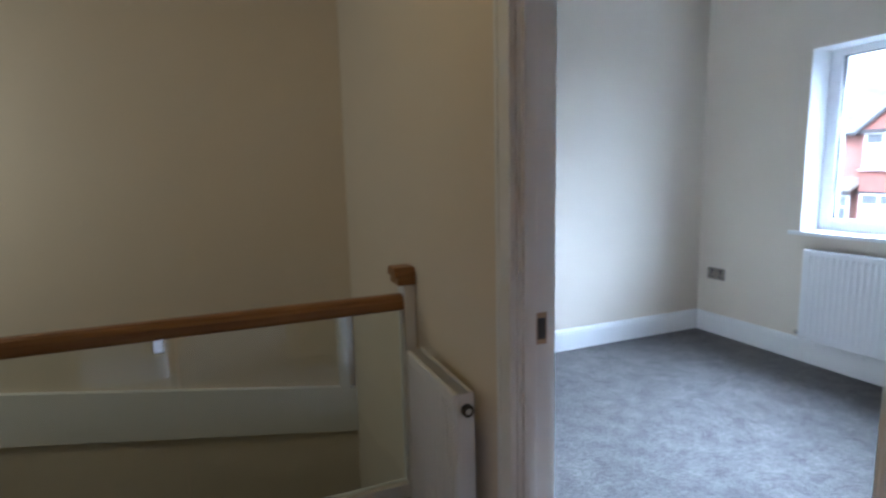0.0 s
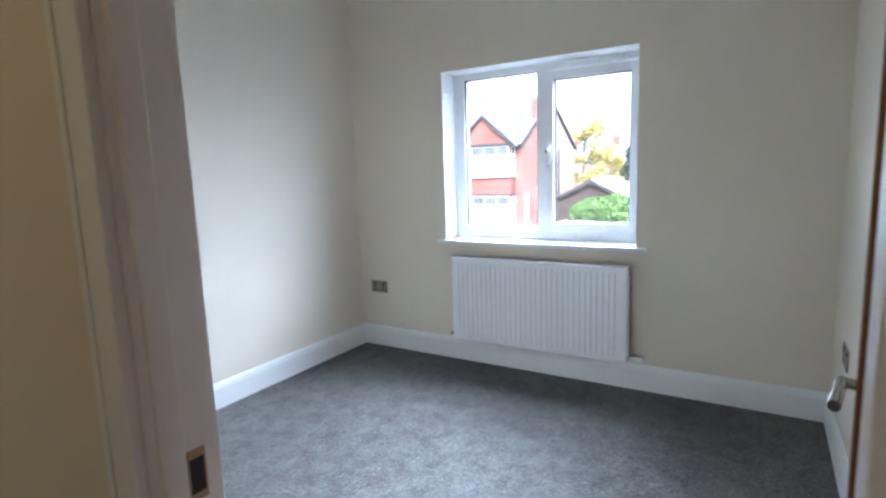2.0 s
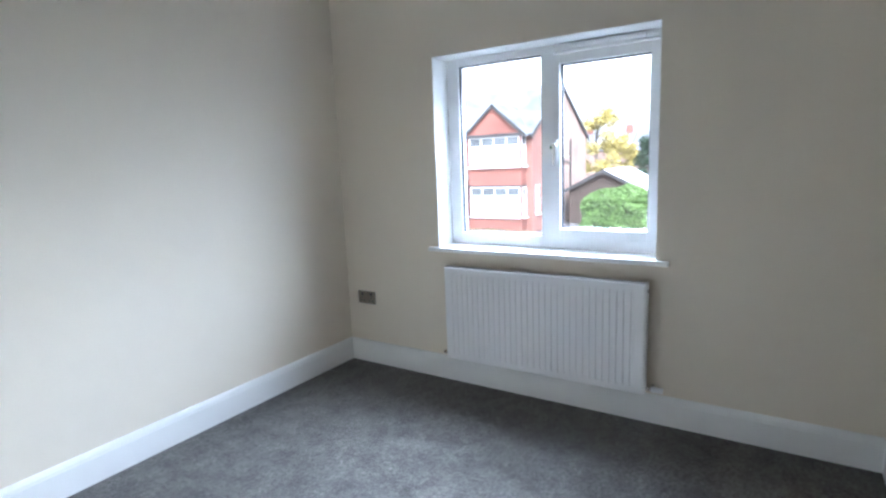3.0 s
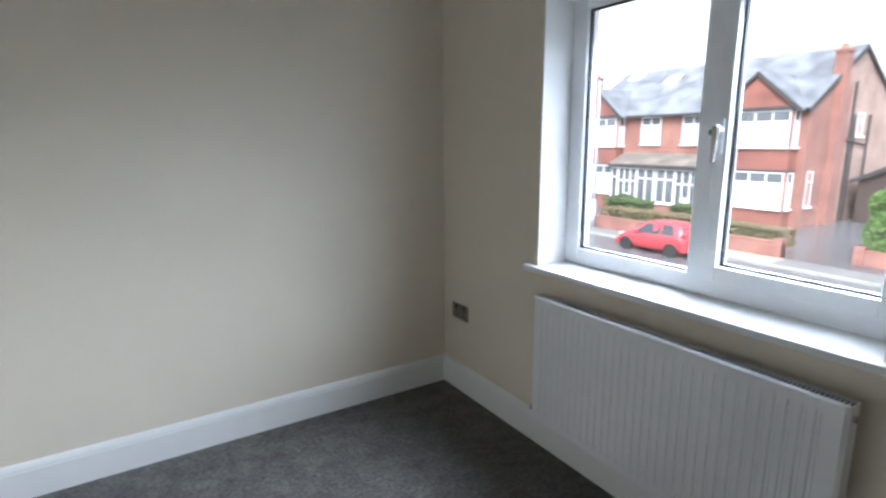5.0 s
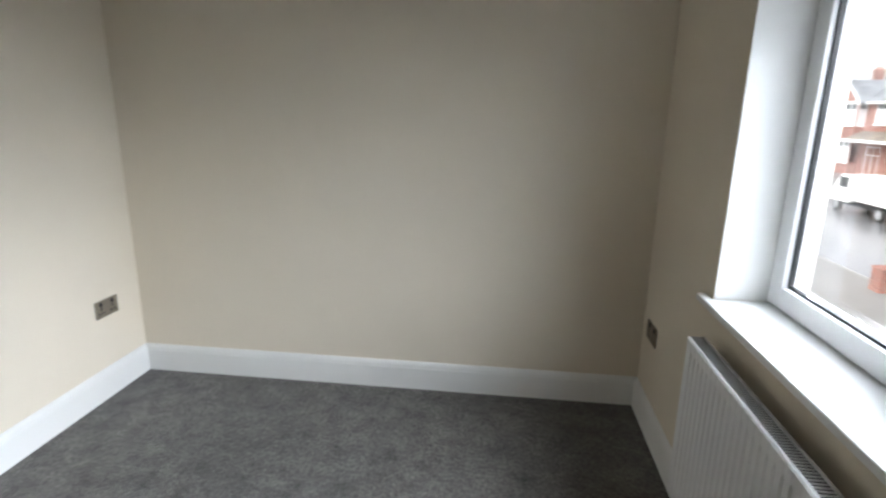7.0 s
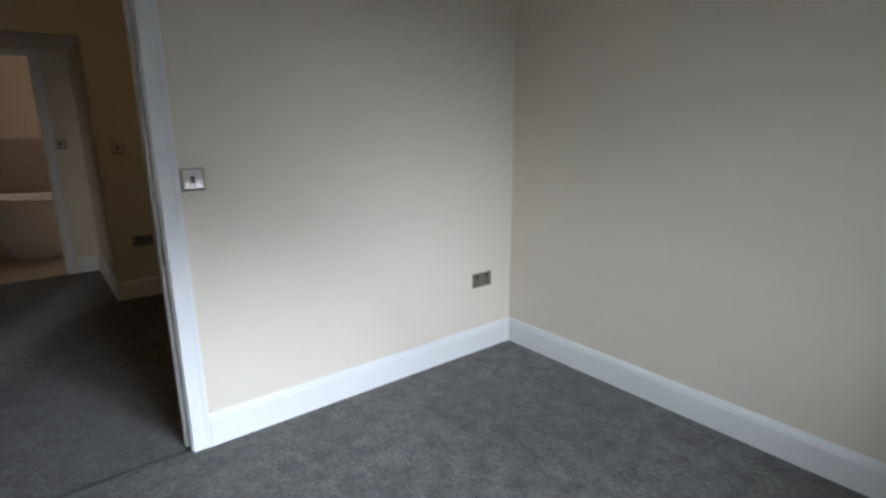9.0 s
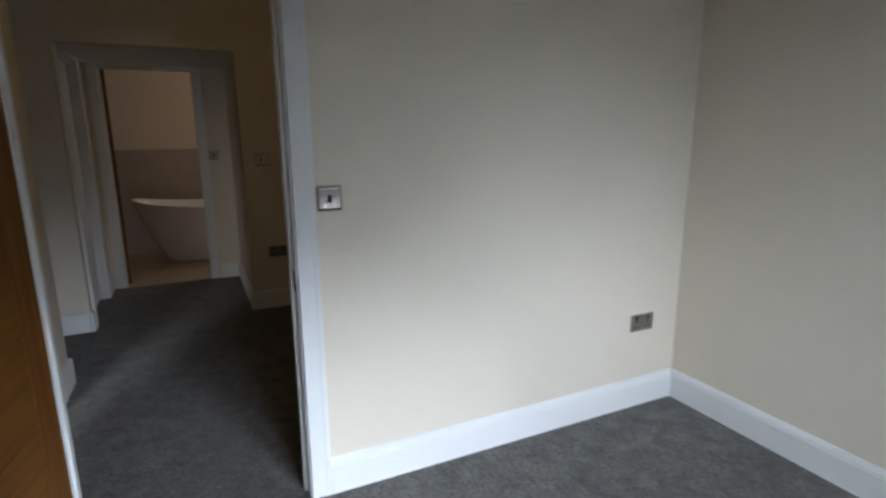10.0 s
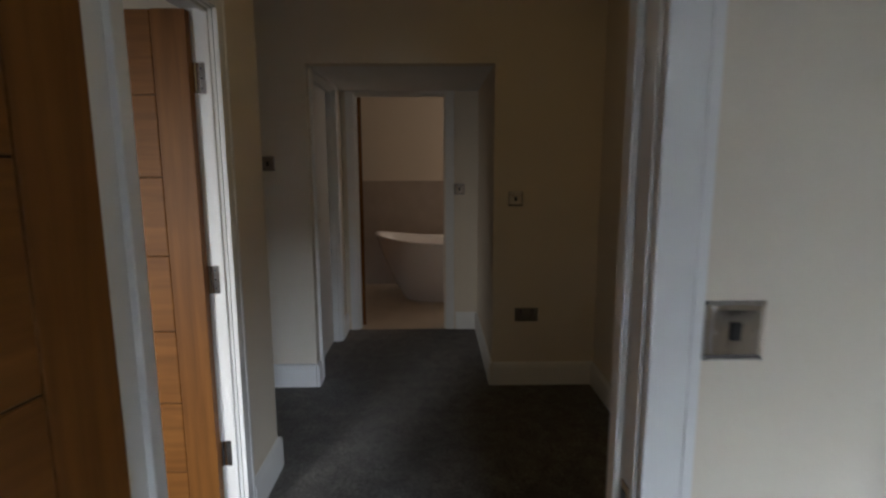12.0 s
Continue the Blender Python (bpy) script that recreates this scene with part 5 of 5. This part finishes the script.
def car(name, x, y, z, turn, paint, stations, wheels, r, label, side_panes, screens, lights, plate):
    """A car body lofted through stations (x, sill, belt, roof, half width at sill, belt, roof), front at +x."""
    root = thing(name, x, y, z, label, "car", "", turn)
    bm = bmesh.new()
    rows = []
    for px, zs, zb, zr, ws, wb, wr in stations:
        half = [(0.0, zs), (ws * 0.9, zs), (ws, zs + 0.10), (wb, zs + (zb - zs) * 0.55), (wb * 0.985, zb), (wr, max(zr - 0.03, zb + 0.005)), (wr * 0.85, zr - 0.004 + 0.01), (0.0, zr + 0.02)]
        row = [bm.verts.new((px, w, zz)) for w, zz in half] + [bm.verts.new((px, -w, zz)) for w, zz in half[-2:0:-1]]
        rows.append(row)
    n = len(rows[0])
    for a, c in zip(rows, rows[1:]):
        for i in range(n):
            bm.faces.new((a[i], a[(i + 1) % n], c[(i + 1) % n], c[i]))
    bm.faces.new(rows[0]), bm.faces.new(rows[-1])
    body = part("body", bm, paint, root, smooth=True)

    def at(px):
        for a, c in zip(stations, stations[1:]):
            if a[0] <= px <= c[0]:
                t = (px - a[0]) / (c[0] - a[0])
                return [a[i] + (c[i] - a[i]) * t for i in range(7)]
        return stations[-1]
    for quad in side_panes:
        for sg in (1, -1):
            bm = bmesh.new()
            v = []
            for px, f in quad:
                _, zs, zb, zr, ws, wb, wr = at(px)
                w = wb * 0.985 + (wr - wb * 0.985) * f
                v.append((px, w, zb + (max(zr - 0.03, zb + 0.005) - zb) * f))
            outer = [bm.verts.new((p, sg * (w + 0.012), q)) for p, w, q in v]
            inner = [bm.verts.new((p, sg * (w - 0.02), q)) for p, w, q in v]
            bm.faces.new(outer), bm.faces.new(inner)
            for i in range(len(v)):
                bm.faces.new((outer[i], outer[(i + 1) % len(v)], inner[(i + 1) % len(v)], inner[i]))
            part("side_window", bm, CARGLASS, root)
    for nm, xa, xb, sgn in screens:
        a, c = at(xa), at(xb)
        bm = bmesh.new()
        wa, wc = a[6] * 0.90, c[6] * 0.90
        n3 = Vector((-(c[3] - a[3]), 0, c[0] - a[0])).normalized()
        if n3.z < 0:
            n3 = -n3
        pts = [(xa, wa, a[3] + 0.012), (xa, -wa, a[3] + 0.012), (xb, -wc, c[3] + 0.012), (xb, wc, c[3] + 0.012)]
        outer = [bm.verts.new(Vector(p) + n3 * 0.022) for p in pts]
        inner = [bm.verts.new(Vector(p) - n3 * 0.02) for p in pts]
        bm.faces.new(outer), bm.faces.new(inner)
        for i in range(4):
            bm.faces.new((outer[i], outer[(i + 1) % 4], inner[(i + 1) % 4], inner[i]))
        part(nm, bm, CARGLASS, root)
    wmax = max(st[5] for st in stations)
    for wx in wheels:
        for sg in (1, -1):
            wheel(root, wx, sg * (wmax - 0.10), r, sg)
            bm = bmesh.new()
            rod(bm, (wx, sg * (wmax - 0.14), r + 0.01), (wx, sg * (wmax + 0.004), r + 0.01), r * 1.16, seg=28)
            part("wheel_arch", bm, TYRE, root, "dark wheel arch")
    for nm, lx, ly, lz, dx, dy, dz, mt in lights:
        for sg in (1, -1):
            part(nm, soft(boxes((lx - dx, lx + dx, min(sg * (ly - dy), sg * (ly + dy)), max(sg * (ly - dy), sg * (ly + dy)), lz - dz, lz + dz)), 0.02, 2), mt, root)
    back, front = stations[0][0], stations[-1][0]
    part("bumper", soft(boxes((back - 0.05, back + 0.14, -wmax * 0.9, wmax * 0.9, 0.28, 0.52)), 0.04, 2), paint, root)
    part("bumper", soft(boxes((front - 0.14, front + 0.05, -wmax * 0.9, wmax * 0.9, 0.24, 0.50)), 0.04, 2), paint, root)
    part("number_plate", boxes((back - 0.062, back - 0.045, -0.26, 0.26, plate, plate + 0.12)), PLATE, root, "yellow rear number plate")
    part("number_plate", boxes((front + 0.045, front + 0.062, -0.26, 0.26, 0.34, 0.45)), PLATEW, root, "white front number plate")
    for sg in (1, -1):
        part("mirror", soft(boxes((0.55, 0.70, min(sg * (wmax - 0.02), sg * (wmax + 0.17)), max(sg * (wmax - 0.02), sg * (wmax + 0.17)), 0.93, 1.06)), 0.03, 2), paint, root)
    return root


HATCH = [(-1.84, 0.36, 0.62, 0.80, 0.66, 0.72, 0.55), (-1.78, 0.28, 0.86, 1.02, 0.72, 0.80, 0.62), (-1.55, 0.24, 0.93, 1.40, 0.74, 0.83, 0.58), (-1.1, 0.20, 0.93, 1.51, 0.75, 0.84, 0.58), (-0.3, 0.20, 0.92, 1.54, 0.76, 0.84, 0.60), (0.25, 0.20, 0.91, 1.46, 0.76, 0.84, 0.58), (0.95, 0.20, 0.90, 1.00, 0.76, 0.83, 0.66), (1.35, 0.22, 0.82, 0.90, 0.74, 0.80, 0.58), (1.70, 0.26, 0.66, 0.74, 0.68, 0.72, 0.48), (1.84, 0.32, 0.52, 0.58, 0.56, 0.60, 0.38)]
HATCH_SIDE = [[(-1.35, 0.10), (-0.68, 0.06), (-0.68, 0.92), (-1.15, 0.88)], [(-0.60, 0.06), (0.72, 0.05), (0.20, 0.90), (-0.60, 0.92)]]
HATCH_LIGHTS = [("tail_light", -1.72, 0.66, 0.92, 0.07, 0.10, 0.16, LAMPRED), ("headlight", 1.60, 0.58, 0.68, 0.10, 0.12, 0.09, LAMPCLEAR)]
red_car = car("car", 21.75, 14.75, ROAD, 90, CARRED, HATCH, (-1.2, 1.22), 0.29, "small red hatchback parked at the far kerb", HATCH_SIDE, (("rear_window", -1.62, -1.38, -1), ("windscreen", 0.36, 0.90, 1)), HATCH_LIGHTS, 0.60)
red_car.scale = (0.9, 0.9, 0.9)
MPV = [(-2.28, 0.36, 0.66, 0.90, 0.70, 0.78, 0.60), (-2.22, 0.28, 0.98, 1.15, 0.78, 0.88, 0.68), (-2.02, 0.24, 1.02, 1.58, 0.80, 0.90, 0.66), (-1.4, 0.22, 1.02, 1.68, 0.82, 0.91, 0.67), (-0.2, 0.22, 1.00, 1.70, 0.82, 0.91, 0.67), (0.45, 0.22, 0.99, 1.60, 0.82, 0.91, 0.65), (1.30, 0.22, 0.96, 1.10, 0.82, 0.90, 0.70), (1.75, 0.24, 0.86, 0.94, 0.80, 0.86, 0.62), (2.15, 0.28, 0.70, 0.76, 0.74, 0.78, 0.52), (2.28, 0.34, 0.56, 0.60, 0.62, 0.66, 0.42)]
MPV_SIDE = [[(-1.95, 0.10), (-1.15, 0.07), (-1.15, 0.92), (-1.78, 0.88)], [(-1.07, 0.07), (-0.15, 0.06), (-0.15, 0.93), (-1.07, 0.92)], [(-0.07, 0.06), (1.02, 0.05), (0.42, 0.90), (-0.07, 0.93)]]
MPV_LIGHTS = [("tail_light", -2.14, 0.74, 1.05, 0.07, 0.09, 0.22, LAMPRED), ("headlight", 2.02, 0.62, 0.72, 0.14, 0.16, 0.09, LAMPCLEAR)]
MPV_SCREENS = (("rear_window", -2.10, -1.85, -1), ("windscreen", 0.58, 1.24, 1))
car("car", 21.6, 23.2, ROAD, -90, CARSILVER, MPV, (-1.45, 1.42), 0.32, "silver people carrier parked at the far kerb", MPV_SIDE, MPV_SCREENS, MPV_LIGHTS, 0.80)
car("car", 14.85, 14.47, ROAD, -90, CARGREY, HATCH, (-1.2, 1.22), 0.30, "grey hatchback parked at the near kerb", HATCH_SIDE, (("rear_window", -1.62, -1.38, -1), ("windscreen", 0.36, 0.90, 1)), HATCH_LIGHTS, 0.60)
car("car", 28.8, 33.2, GROUND, -62, CARSILVER, MPV, (-1.45, 1.42), 0.32, "silver estate car on a drive", MPV_SIDE, MPV_SCREENS, MPV_LIGHTS, 0.80)
car("car", 37.4, 38.4, GROUND, 180, CARDARK, HATCH, (-1.2, 1.22), 0.30, "black car parked under the carport", HATCH_SIDE, (("rear_window", -1.62, -1.38, -1), ("windscreen", 0.36, 0.90, 1)), HATCH_LIGHTS, 0.60)

truck = thing("pickup_truck", 21.5, 29.9, ROAD, "white flatbed pickup truck parked on the street", "truck", "", 90)
bm = bmesh.new()
prism(bm, [(0.7, 0.55), (2.45, 0.55), (2.5, 1.0), (2.2, 1.25), (1.75, 1.95), (0.7, 2.0)], -0.9, 0.9, 1)
part("cab", soft(bm, 0.05, 2), CARWHITE, truck)
part("load_bed", soft(boxes((-2.6, 0.62, -0.98, 0.98, 0.75, 0.88)), 0.01, 1), CARWHITE, truck)
for d in ((-2.6, 0.62, -0.98, -0.92, 0.88, 2.05), (-2.6, 0.62, 0.92, 0.98, 0.88, 2.05), (-2.6, -2.54, -0.92, 0.92, 0.88, 2.05), (0.56, 0.62, -0.92, 0.92, 0.88, 2.0)):
    part("side_board", soft(boxes(d), 0.01, 1), CARWHITE, truck)
part("cab_window", boxes((0.95, 1.75, -0.915, -0.895, 1.3, 1.85)), CARGLASS, truck)
part("cab_window", boxes((0.95, 1.75, 0.895, 0.915, 1.3, 1.85)), CARGLASS, truck)
part("tail_light", boxes((-2.63, -2.59, -0.9, -0.75, 0.6, 0.74)), LAMPRED, truck)
part("tail_light", boxes((-2.63, -2.59, 0.75, 0.9, 0.6, 0.74)), LAMPRED, truck)
part("number_plate", boxes((-2.63, -2.61, -0.26, 0.26, 0.58, 0.70)), PLATE, truck)
part("chassis", boxes((-2.4, 2.2, -0.55, 0.55, 0.38, 0.74)), IRON, truck)
for wx in (-1.7, 1.75):
    for sg in (1, -1):
        wheel(truck, wx, sg * 0.80, 0.34, sg)
wb = thing("wheelie_bin", 32.2, 38.9, GROUND, "green wheelie bin beside a house wall", "bin")
bm = bmesh.new()
prism(bm, [(-0.24, 0.05), (0.20, 0.05), (0.28, 1.0), (-0.28, 1.0)], -0.27, 0.27, 0)
part("body", soft(bm, 0.02, 1), GREENBIN, wb)
part("lid", soft(boxes((-0.30, 0.30, -0.31, 0.31, 1.0, 1.06)), 0.02, 1), GREENBIN, wb)
